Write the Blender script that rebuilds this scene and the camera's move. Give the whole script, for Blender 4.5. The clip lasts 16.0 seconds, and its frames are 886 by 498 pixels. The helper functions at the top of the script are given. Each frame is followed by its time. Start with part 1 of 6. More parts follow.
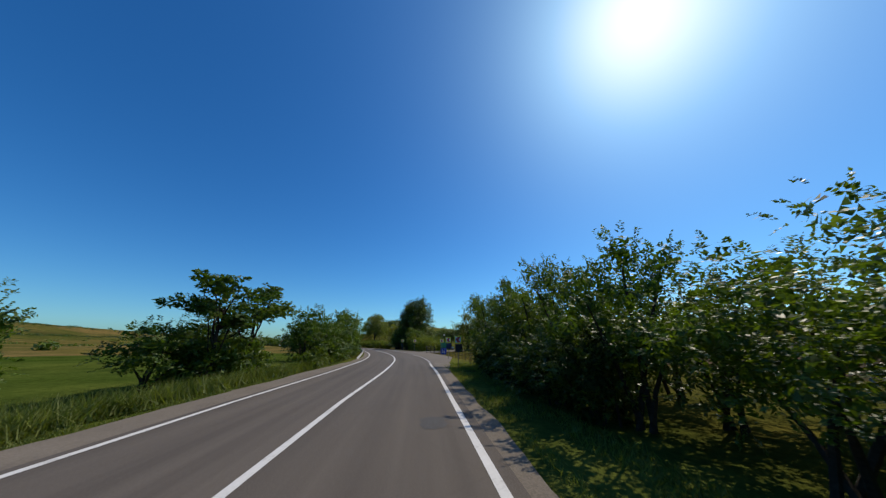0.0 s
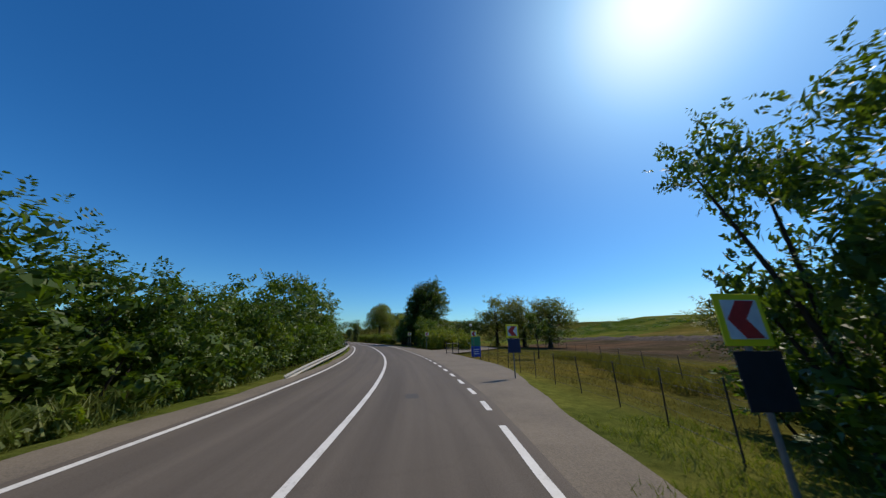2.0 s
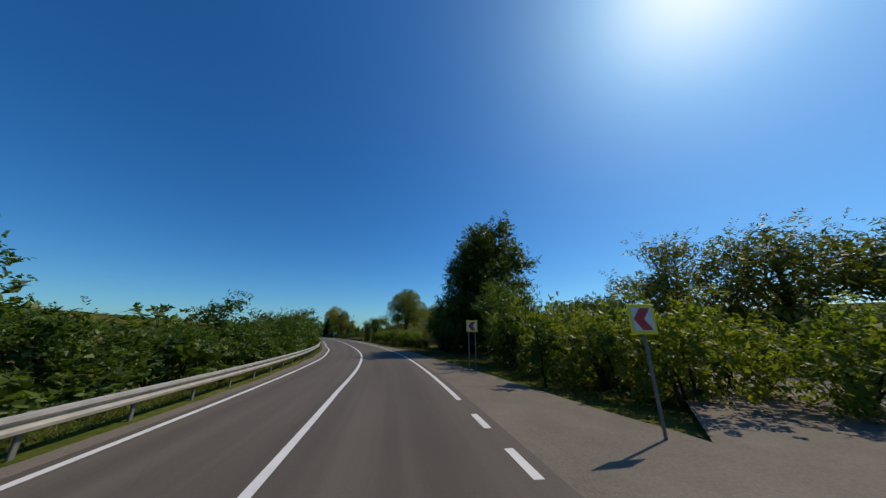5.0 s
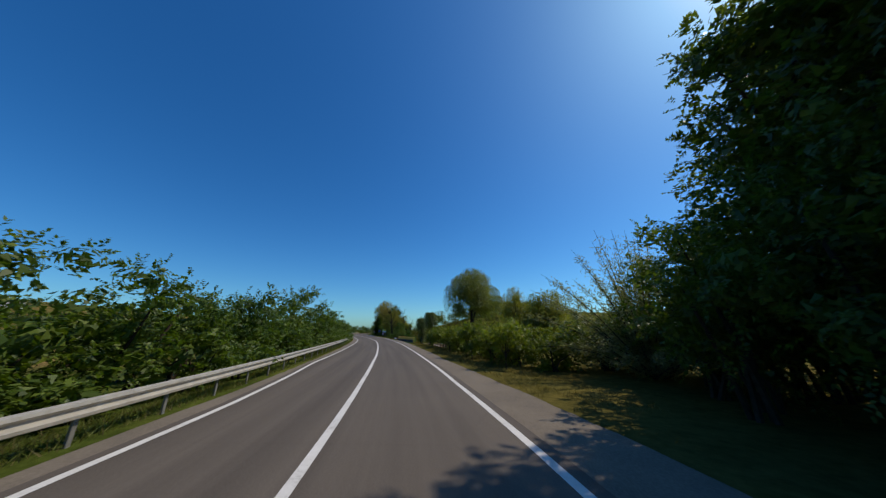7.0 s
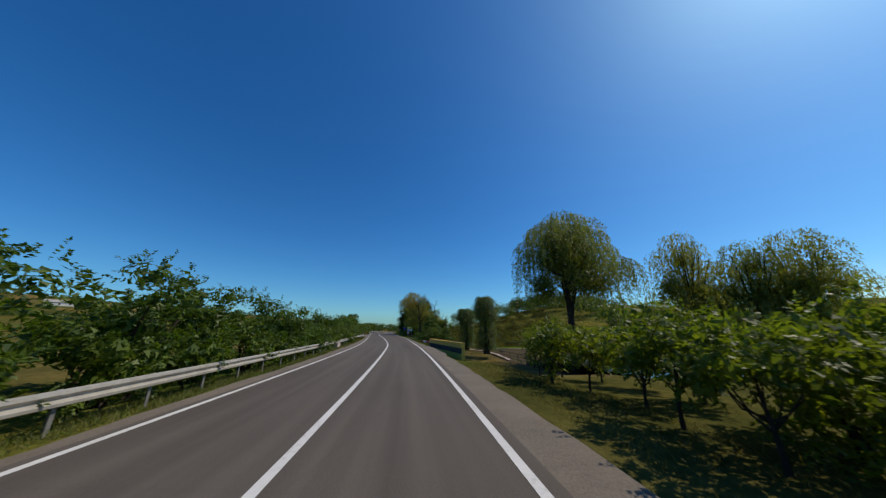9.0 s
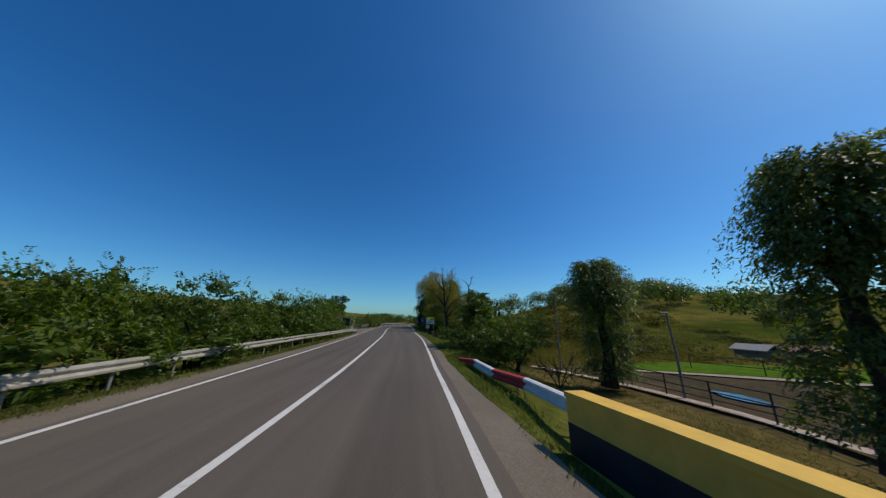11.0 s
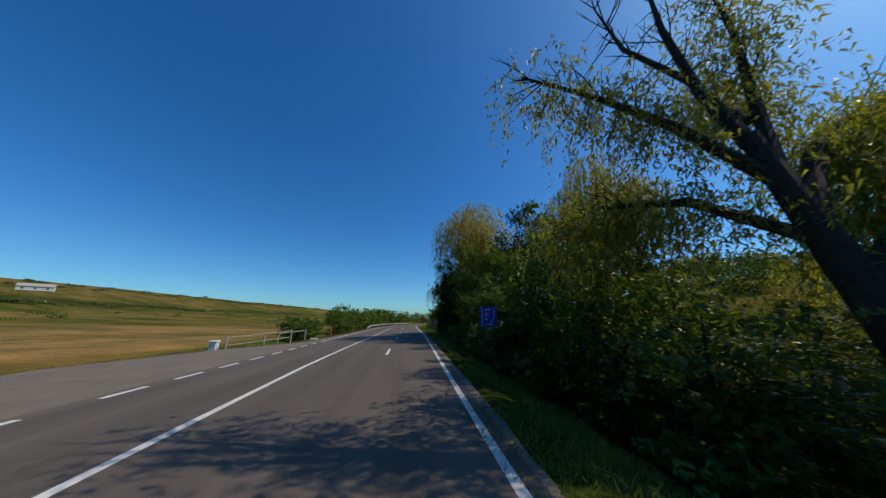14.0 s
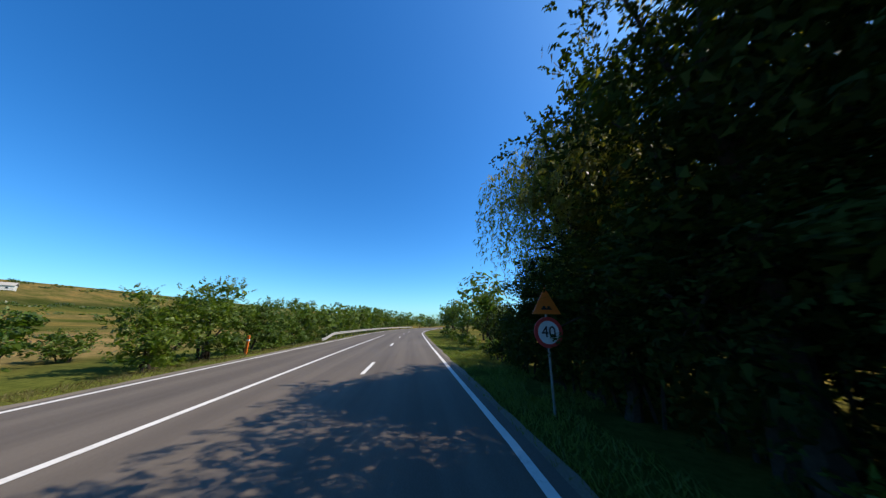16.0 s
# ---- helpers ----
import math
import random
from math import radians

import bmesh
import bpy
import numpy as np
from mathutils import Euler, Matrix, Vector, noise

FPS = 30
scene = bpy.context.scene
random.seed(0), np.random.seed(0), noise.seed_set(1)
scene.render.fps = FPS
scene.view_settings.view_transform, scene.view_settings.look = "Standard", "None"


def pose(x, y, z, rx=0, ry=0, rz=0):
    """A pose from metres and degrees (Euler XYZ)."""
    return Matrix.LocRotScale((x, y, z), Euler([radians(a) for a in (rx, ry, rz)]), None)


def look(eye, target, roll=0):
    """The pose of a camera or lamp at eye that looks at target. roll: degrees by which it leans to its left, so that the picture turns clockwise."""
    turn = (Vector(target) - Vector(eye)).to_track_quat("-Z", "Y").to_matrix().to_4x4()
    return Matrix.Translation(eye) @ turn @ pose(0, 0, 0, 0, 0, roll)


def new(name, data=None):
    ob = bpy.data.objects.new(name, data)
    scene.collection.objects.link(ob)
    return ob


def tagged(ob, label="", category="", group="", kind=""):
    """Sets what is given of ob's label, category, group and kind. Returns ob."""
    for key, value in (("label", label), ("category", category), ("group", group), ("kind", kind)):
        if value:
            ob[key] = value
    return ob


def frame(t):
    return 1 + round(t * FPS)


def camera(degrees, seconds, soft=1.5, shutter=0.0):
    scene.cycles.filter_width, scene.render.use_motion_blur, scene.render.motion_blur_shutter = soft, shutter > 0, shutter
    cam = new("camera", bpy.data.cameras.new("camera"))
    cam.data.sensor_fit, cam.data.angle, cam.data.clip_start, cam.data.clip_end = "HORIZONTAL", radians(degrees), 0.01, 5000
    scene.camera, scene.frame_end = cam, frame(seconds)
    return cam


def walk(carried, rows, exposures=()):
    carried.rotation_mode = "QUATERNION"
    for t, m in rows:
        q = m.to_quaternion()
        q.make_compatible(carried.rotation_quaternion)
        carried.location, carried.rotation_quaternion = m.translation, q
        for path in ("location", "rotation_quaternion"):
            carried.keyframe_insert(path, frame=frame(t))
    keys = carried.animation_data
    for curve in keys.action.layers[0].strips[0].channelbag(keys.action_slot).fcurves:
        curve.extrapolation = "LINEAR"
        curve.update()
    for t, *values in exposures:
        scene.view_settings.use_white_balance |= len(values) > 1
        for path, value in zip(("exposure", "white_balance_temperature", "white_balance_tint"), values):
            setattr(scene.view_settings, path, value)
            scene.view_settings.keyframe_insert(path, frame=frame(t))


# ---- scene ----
cam = camera(117.6, 16.0, soft=1.3, shutter=0.06)
PATH = [
    (0, (0.000, 0.000, 1.782), (-0.000, 1.889, 2.440), -0.01),
    (0.5, (-0.527, 4.815, 1.789), (-0.539, 6.707, 2.436), 0.12),
    (1, (-1.051, 9.692, 1.802), (-1.078, 11.588, 2.439), 0.26),
    (1.5, (-1.604, 14.700, 1.828), (-1.653, 16.598, 2.457), 0.19),
    (2, (-2.191, 19.870, 1.802), (-2.261, 21.770, 2.421), 0.08),
    (2.5, (-2.890, 25.066, 1.788), (-2.996, 26.968, 2.395), 0.13),
    (3, (-3.688, 30.395, 1.777), (-3.834, 32.298, 2.376), 0.20),
    (3.5, (-4.812, 35.890, 1.792), (-4.997, 37.791, 2.385), 0.08),
    (4, (-6.079, 41.516, 1.800), (-6.286, 43.414, 2.395), 0.05),
    (4.5, (-7.533, 47.251, 1.801), (-7.767, 49.145, 2.400), 0.10),
    (5, (-9.044, 53.137, 1.803), (-9.329, 55.023, 2.405), 0.20),
    (5.5, (-10.776, 59.147, 1.777), (-11.162, 61.015, 2.376), 0.20),
    (6, (-12.962, 65.201, 1.764), (-13.459, 67.045, 2.357), 0.19),
    (6.5, (-15.640, 71.382, 1.747), (-16.223, 73.203, 2.335), 0.27),
    (7, (-18.542, 77.350, 1.785), (-19.188, 79.150, 2.371), -0.17),
    (7.5, (-21.858, 83.271, 1.759), (-22.551, 85.054, 2.343), -0.35),
    (8, (-25.188, 89.342, 1.775), (-25.933, 91.105, 2.354), -0.11),
    (8.5, (-28.592, 95.491, 1.798), (-29.382, 97.235, 2.376), -0.03),
    (9, (-32.083, 101.690, 1.800), (-32.918, 103.415, 2.375), 0.02),
    (9.5, (-35.717, 107.916, 1.802), (-36.595, 109.621, 2.369), 0.13),
    (10, (-39.552, 114.149, 1.816), (-40.468, 115.838, 2.370), 0.40),
    (10.5, (-43.622, 120.390, 1.776), (-44.571, 122.068, 2.310), 0.87),
    (11, (-47.837, 126.775, 1.782), (-48.815, 128.440, 2.305), 0.65),
    (11.5, (-52.242, 133.094, 1.764), (-53.238, 134.750, 2.279), 0.17),
    (12, (-56.962, 139.440, 1.767), (-57.972, 141.087, 2.286), 0.71),
    (12.5, (-61.886, 145.899, 1.796), (-62.902, 147.541, 2.318), 1.09),
    (13, (-66.848, 152.123, 1.800), (-67.863, 153.766, 2.323), 1.10),
    (13.5, (-71.769, 158.120, 1.768), (-72.783, 159.763, 2.287), 0.68),
    (14, (-76.568, 164.143, 1.812), (-77.582, 165.787, 2.330), 0.45),
    (14.5, (-81.281, 170.191, 1.784), (-82.294, 171.837, 2.297), 0.22),
    (15, (-86.001, 176.419, 1.799), (-87.021, 178.060, 2.318), 0.36),
    (15.5, (-90.907, 182.759, 1.796), (-91.936, 184.390, 2.327), 0.50),
    (16, (-95.880, 189.207, 1.783), (-96.919, 190.829, 2.323), 0.53),
]
EXPOSURES = [(0, 0), (3, 0), (5.5, -.2), (6, -.2), (6.5, -.1), (6.9, -.1), (7.2, .25), (7.5, .46), (8, .25), (10.5, -.2), (13, -.1), (14.5, .12), (15, .4), (15.5, .2), (16, .75)]
walk(cam, [(t, look(eye, target, roll)) for t, eye, target, roll in PATH], EXPOSURES)

# ---- light: clear midday sky, sun ahead to the right ----
SUN_AZ, SUN_EL = 48.4, 50.3          # degrees clockwise from +y, and above the horizon
world = bpy.data.worlds.new("sky")
scene.world = world
world.use_nodes = True
wn, wl = world.node_tree.nodes, world.node_tree.links
sky = wn.new("ShaderNodeTexSky")
sky.sky_type, sky.sun_disc = "NISHITA", False
sky.sun_elevation, sky.sun_rotation = radians(SUN_EL), radians(SUN_AZ)
sky.altitude, sky.air_density, sky.dust_density, sky.ozone_density = 400, 0.95, 1.12, 2.2
tone = wn.new("ShaderNodeHueSaturation")
tone.inputs["Saturation"].default_value = 1.33
wl.new(sky.outputs[0], tone.inputs["Color"])
tint = wn.new("ShaderNodeMix")       # the deep blue of a clear sky
tint.data_type, tint.blend_type = "RGBA", "MULTIPLY"
tint.inputs[0].default_value = 1.0
tint.inputs[7].default_value = (0.575, 0.985, 1.20, 1)
wl.new(tone.outputs[0], tint.inputs[6])
level = wn.new("ShaderNodeRGBToBW")      # round the sun the sky goes over to white
wl.new(sky.outputs[0], level.inputs[0])
whiten = wn.new("ShaderNodeMapRange")
whiten.inputs["From Min"].default_value, whiten.inputs["From Max"].default_value = 6.5, 14.0
wl.new(level.outputs[0], whiten.inputs["Value"])
glare = wn.new("ShaderNodeMix")
glare.data_type = "RGBA"
wl.new(whiten.outputs["Result"], glare.inputs[0])
wl.new(tint.outputs[2], glare.inputs[6])
wl.new(sky.outputs[0], glare.inputs[7])
wl.new(glare.outputs[2], wn["Background"].inputs[0])
wn["Background"].inputs[1].default_value = 0.106
sun = new("sun", bpy.data.lights.new("sun", "SUN"))
sun.data.energy, sun.data.angle, sun.data.color = 3.5, radians(0.53), (1.0, 0.90, 0.74)
az, el = radians(SUN_AZ), radians(SUN_EL)
TO_SUN = Vector((math.sin(az) * math.cos(el), math.cos(az) * math.cos(el), math.sin(el)))
sun.matrix_world = look(TO_SUN * 100, (0, 0, 0))
scene.view_settings.exposure = 0.0

# ---- the road's line ----
NODES = [
    (0.81, -30.09), (-0.26, -20.15), (-1.32, -10.20), (-2.32, -0.25), (-3.16, 9.71), (-4.01, 19.64), (-5.22, 29.49),
    (-7.05, 39.26), (-9.54, 48.88), (-12.52, 58.33), (-15.82, 67.60), (-19.71, 76.67), (-24.34, 85.48), (-29.46, 94.06),
    (-34.75, 102.51), (-40.16, 110.86), (-45.72, 119.11), (-51.45, 127.22), (-57.42, 135.15), (-63.56, 142.95), (-69.86, 150.66),
    (-76.33, 158.30), (-82.81, 165.98), (-89.17, 173.73), (-95.46, 181.50), (-101.73, 189.30), (-107.99, 197.09), (-114.25, 204.89),
    (-120.47, 212.73), (-126.65, 220.59), (-132.81, 228.46),
]

for k in range(1, 60):               # far on, the road bends away to the right
    a = radians(37.6 - min(k, 26) * 2.1)
    NODES.append((NODES[-1][0] - 10 * math.sin(a), NODES[-1][1] + 10 * math.cos(a)))
for k in range(14):
    NODES.insert(0, (NODES[0][0] + 2.0, NODES[0][1] - 20))


def catmull(nodes, n=20):
    out = []
    N = [np.array(p, float) for p in nodes]
    for i in range(len(N) - 1):
        p1, p2 = N[i], N[i + 1]
        p0 = N[i - 1] if i else 2 * p1 - p2
        p3 = N[i + 2] if i + 2 < len(N) else 2 * p2 - p1
        for k in range(n):
            u = k / n
            out.append(.5 * (2 * p1 + (p2 - p0) * u + (2 * p0 - 5 * p1 + 4 * p2 - p3) * u * u + (3 * p1 - p0 - 3 * p2 + p3) * u ** 3))
    out.append(N[-1])
    return np.array(out)


LINE = catmull(NODES)
ARC = np.r_[0, np.cumsum(np.linalg.norm(np.diff(LINE, axis=0), axis=1))]
ARC -= ARC[np.argmin((LINE ** 2).sum(1))]
TAN = np.gradient(LINE, axis=0)
TAN /= np.linalg.norm(TAN, axis=1)[:, None]


def on_road(s):
    """The centre line's point and direction at s metres along it."""
    return (np.array([np.interp(s, ARC, LINE[:, 0]), np.interp(s, ARC, LINE[:, 1])]),
            np.array([np.interp(s, ARC, TAN[:, 0]), np.interp(s, ARC, TAN[:, 1])]))


def P(s, d, z=0.0):
    """A place s metres along the road and d metres to the right of its centre line."""
    p, t = on_road(s)
    return Vector((p[0] + d * t[1], p[1] - d * t[0], z))


def heading(s):
    t = on_road(s)[1]
    return math.atan2(-t[0], t[1])


def tab(*rows):
    xs, ys = [r[0] for r in rows], [r[1] for r in rows]
    return lambda s: float(np.interp(s, xs, ys))


right_line = tab((0, 3.45), (19, 3.5), (24, 3.47), (29, 3.72), (34, 3.72), (63, 3.6), (70, 3.5), (77, 3.42), (84, 3.4), (90, 3.3), (97, 3.34), (103, 3.36), (132, 3.5), (141, 3.58), (148, 3.68), (157, 4.0), (163.5, 4.33), (171, 4.55), (179, 4.74), (187, 5.0), (194.5, 5.3), (203, 5.6), (220, 6.13), (400, 6.13))
left_line = tab((0, -3.4), (10, -3.5), (20, -3.3), (24, -3.25), (30, -3.05), (36, -2.95), (64, -2.92), (77, -2.87), (84, -3.05), (88, -3.05), (93, -3.25), (98, -3.5), (104, -3.4), (142, -3.28), (150, -3.3), (166, -3.4), (174, -3.38), (182, -3.28), (188, -3.25), (222, -3.6), (400, -3.6))
right_gravel = tab((0, 4.1), (19, 4.4), (23, 4.9), (27, 5.5), (31, 6.3), (34.5, 7.2), (38, 7.8), (56, 7.5), (63, 6.6), (76, 5.2), (84, 5.2), (96, 4.6), (127, 4.8), (130, 5.0), (136, 4.9), (141, 4.7), (144, 4.5), (147, 4.4), (155, 4.7), (171, 5.0), (187, 5.5), (205, 6.1), (222, 6.6), (400, 6.7))
left_gravel = tab((0, -4.9), (20, -4.9), (35, -3.8), (65, -3.6), (98, -3.95), (132, -4.3), (136, -4.8), (140, -4.7), (158, -4.2), (176, -3.95), (184, -4.3), (189, -8.0), (196, -9.4), (203, -7.6), (208, -5.0), (223, -4.2), (400, -4.2))


def smooth(a, b, x):
    u = min(max((x - a) / (b - a), 0.0), 1.0)
    return u * u * (3 - 2 * u)


def bump(x, c, w):
    return math.exp(-((x - c) / w) ** 2)


def height(s, d, x, y):
    """Ground level: flat by the road, a hillside to the left, low meadows and ponds, then hills, to the right."""
    n = noise.noise(Vector((x * .02, y * .02, 0))) * 2 + noise.noise(Vector((x * .07, y * .07, 3)))
    if d < 0:
        u = max(-d - 12, 0) / 600
        z = -.07 - .35 * smooth(4.6, 8, -d) + (72 + 18 * bump(s, 80, 70) - 13 * smooth(170, 260, s)) * min(u, 1.0) ** 2.36 - 12 * smooth(1, 3, u)
        return z + n * (.25 * smooth(12, 60, -d) + .8 * smooth(100, 400, -d))
    low = smooth(112, 132, s) * (1 - smooth(172, 200, s))
    z = -.07 - .12 * smooth(5.5, 9, d)
    z -= low * (1.15 * smooth(5.8, 11, d) + 1.0 * smooth(25, 60, d))
    z -= .5 * smooth(150, 165, s) * (1 - smooth(195, 215, s)) * smooth(6.2, 9, d)
    z -= .5 * smooth(124, 129, s) * (1 - smooth(141, 144, s)) * smooth(4.8, 5.5, d)
    pond = smooth(118, 124, s) * (1 - smooth(140, 143, s)) * smooth(15, 17, d) * (1 - smooth(30, 33, d))
    z -= .7 * pond
    early = 1 - smooth(60, 110, s)
    z += early * (1.6 * smooth(30, 60, d) + 12.0 * smooth(60, 190, d))
    z += (1 - early) * 17 * smooth(70, 230, d)
    z += 15 * math.exp(-(((x + 45) / 55) ** 2 + ((y - 300) / 60) ** 2)) * smooth(14, 60, d)
    return z + n * .3 * smooth(14, 60, d)


def ground_at(s, d):
    p = P(s, d)
    return height(s, d, p.x, p.y)


# ---- materials ----
def nodes_of(name):
    m = bpy.data.materials.new(name)
    m.use_nodes = True
    return m, m.node_tree.nodes, m.node_tree.links, m.node_tree.nodes["Principled BSDF"]


def set_in(node, **kw):
    for k, v in kw.items():
        node.inputs[k.replace("_", " ")].default_value = v
    return node


def noise_node(n, l, scale, detail=4, rough=.6, coords="Object", stretch=None):
    tc = n.new("ShaderNodeTexCoord")
    t = n.new("ShaderNodeTexNoise")
    set_in(t, Scale=scale, Detail=detail, Roughness=rough)
    if stretch:
        mp = n.new("ShaderNodeMapping")
        mp.inputs["Scale"].default_value = stretch
        l.new(tc.outputs[coords], mp.inputs[0])
        l.new(mp.outputs[0], t.inputs["Vector"])
    else:
        l.new(tc.outputs[coords], t.inputs["Vector"])
    return t


def ramp(n, l, source, *stops):
    r = n.new("ShaderNodeValToRGB")
    e = r.color_ramp.elements
    while len(e) < len(stops):
        e.new(.5)
    for el_, (p, c) in zip(e, stops):
        el_.position, el_.color = p, (*c, 1)
    l.new(source, r.inputs[0])
    return r


def mix(n, l, fac, a, b, how="MIX"):
    m = n.new("ShaderNodeMix")
    m.data_type, m.blend_type = "RGBA", how
    for sock, v in ((m.inputs[0], fac), (m.inputs[6], a), (m.inputs[7], b)):
        if isinstance(v, (int, float)):
            sock.default_value = v
        elif isinstance(v, tuple):
            sock.default_value = (*v, 1)
        else:
            l.new(v, sock)
    return m.outputs[2]


def bump_to(n, l, b, source, strength=.3, distance=.02):
    bp = n.new("ShaderNodeBump")
    set_in(bp, Strength=strength, Distance=distance)
    l.new(source, bp.inputs["Height"])
    l.new(bp.outputs[0], b.inputs["Normal"])


def simple(name, c, rough=.6, metal=0.0, vary=.25, scale=6, bumpy=.15):
    m, n, l, b = nodes_of(name)
    t = noise_node(n, l, scale, 6, .65)
    lo = tuple(v * (1 - vary) for v in c)
    hi = tuple(min(v * (1 + vary * .6), 1) for v in c)
    r = ramp(n, l, t.outputs[0], (.3, lo), (.7, hi))
    l.new(r.outputs[0], b.inputs["Base Color"])
    set_in(b, Roughness=rough, Metallic=metal)
    if rough >= .84:
        b.inputs["Specular IOR Level"].default_value = .15
    if bumpy:
        t2 = noise_node(n, l, scale * 12, 3, .6)
        bump_to(n, l, b, t2.outputs[0], bumpy, .01)
    return m


def asphalt_material():
    m, n, l, b = nodes_of("asphalt")
    uv = n.new("ShaderNodeUVMap")
    sep = n.new("ShaderNodeSeparateXYZ")
    l.new(uv.outputs[0], sep.inputs[0])
    # wheel tracks along the lanes, from the lateral coordinate
    mp = n.new("ShaderNodeMapping")
    mp.inputs["Scale"].default_value = (.03, 1.1, 1)
    l.new(uv.outputs[0], mp.inputs[0])
    streak = n.new("ShaderNodeTexNoise")
    set_in(streak, Scale=1.3, Detail=3, Roughness=.55)
    l.new(mp.outputs[0], streak.inputs["Vector"])
    blotch = noise_node(n, l, .25, 6, .62)
    grain = noise_node(n, l, 38, 4, .75)
    base = ramp(n, l, streak.outputs[0], (.34, (.066, .053, .042)), (.66, (.150, .122, .096)))
    c = mix(n, l, .3, base.outputs[0], ramp(n, l, blotch.outputs[0], (.3, (.066, .052, .039)), (.7, (.128, .102, .077))).outputs[0])
    c = mix(n, l, .4, c, ramp(n, l, grain.outputs[0], (.25, (.038, .031, .025)), (.5, (.098, .079, .062)), (.8, (.20, .162, .128))).outputs[0])
    crack = n.new("ShaderNodeTexVoronoi")
    crack.feature = "DISTANCE_TO_EDGE"
    set_in(crack, Scale=.16)
    tc = n.new("ShaderNodeTexCoord")
    wob = noise_node(n, l, 1.4, 4, .7)
    off = mix(n, l, .12, tc.outputs["Object"], wob.outputs["Color"], "ADD")
    l.new(off, crack.inputs["Vector"])
    cr = ramp(n, l, crack.outputs["Distance"], (.0, (0, 0, 0)), (.006, (1, 1, 1)))
    c = mix(n, l, .06, c, mix(n, l, 1.0, c, cr.outputs[0], "MULTIPLY"))
    l.new(c, b.inputs["Base Color"])
    set_in(b, Roughness=.86)
    b.inputs["Specular IOR Level"].default_value = .3
    bump_to(n, l, b, grain.outputs[0], .5, .012)
    return m


def paint_line_material():
    m, n, l, b = nodes_of("road_paint")
    t = noise_node(n, l, 14, 6, .72)
    t2 = noise_node(n, l, 1.1, 3, .6)
    worn = mix(n, l, .5, t.outputs[0], t2.outputs[0])
    r = ramp(n, l, worn, (.34, (.36, .335, .30)), (.46, (.60, .57, .525)), (.66, (.68, .65, .605)))
    l.new(r.outputs[0], b.inputs["Base Color"])
    set_in(b, Roughness=.7)
    bump_to(n, l, b, t.outputs[0], .2, .004)
    return m


def gravel_material():
    m, n, l, b = nodes_of("gravel_shoulder")
    big = noise_node(n, l, .6, 5, .65)
    v = n.new("ShaderNodeTexVoronoi")
    set_in(v, Scale=46)
    tc = n.new("ShaderNodeTexCoord")
    l.new(tc.outputs["Object"], v.inputs["Vector"])
    c = mix(n, l, .3, ramp(n, l, big.outputs[0], (.3, (.112, .090, .062)), (.55, (.158, .127, .088)), (.75, (.195, .158, .112))).outputs[0],
            ramp(n, l, v.outputs["Color"], (.2, (.08, .062, .05)), (.8, (.24, .19, .15))).outputs[0])
    l.new(c, b.inputs["Base Color"])
    set_in(b, Roughness=.95)
    bump_to(n, l, b, v.outputs["Distance"], .35, .012)
    return m


def ground_material():
    m, n, l, b = nodes_of("meadow_ground")
    at = n.new("ShaderNodeAttribute")
    at.attribute_name = "cover"
    fine = noise_node(n, l, 3.2, 8, .7)
    mid = noise_node(n, l, .22, 6, .62)
    broad = noise_node(n, l, .018, 4, .6, stretch=(1, 2.2, 1))
    patch = mix(n, l, 1.0, at.outputs["Color"], ramp(n, l, broad.outputs[0], (.36, (.55, .70, .52)), (.5, (1, 1, 1)), (.64, (1.35, 1.15, 1.0))).outputs[0], "MULTIPLY")
    c = mix(n, l, .55, patch, mix(n, l, 1.0, patch, ramp(n, l, mid.outputs[0], (.34, (.42, .5, .4)), (.66, (1.55, 1.35, 1.15))).outputs[0], "MULTIPLY"))
    c = mix(n, l, .75, c, mix(n, l, 1.0, c, ramp(n, l, fine.outputs[0], (.3, (.45, .5, .42)), (.72, (1.5, 1.45, 1.3))).outputs[0], "MULTIPLY"))
    l.new(c, b.inputs["Base Color"])
    set_in(b, Roughness=.95)
    b.inputs["Specular IOR Level"].default_value = .15
    bump_to(n, l, b, fine.outputs[0], .8, .12)
    return m


def leaf_material(name, dark, light, trans=.38, rough=.42, spec=.5):
    m, n, l, b = nodes_of(name)
    geo = n.new("ShaderNodeNewGeometry")
    big = noise_node(n, l, .8, 3, .6)
    inf = n.new("ShaderNodeObjectInfo")
    k = mix(n, l, .45, geo.outputs["Random Per Island"], big.outputs[0])
    r = ramp(n, l, k, (.15, dark), (.6, tuple((a + c) / 2 for a, c in zip(dark, light))), (.9, light))
    tint = ramp(n, l, inf.outputs["Random"], (0, (.8, .86, .8)), (.5, (1, 1, 1)), (1, (1.2, 1.1, .85)))
    c = mix(n, l, 1.0, r.outputs[0], tint.outputs[0], "MULTIPLY")
    l.new(c, b.inputs["Base Color"])
    set_in(b, Roughness=rough)
    b.inputs["Specular IOR Level"].default_value = spec
    tr = n.new("ShaderNodeBsdfTranslucent")
    tc = mix(n, l, 1.0, c, (1.5, 1.6, .55), "MULTIPLY")
    l.new(tc, tr.inputs["Color"])
    mx = n.new("ShaderNodeMixShader")
    mx.inputs[0].default_value = trans
    l.new(b.outputs[0], mx.inputs[1])
    l.new(tr.outputs[0], mx.inputs[2])
    l.new(mx.outputs[0], n["Material Output"].inputs[0])
    return m


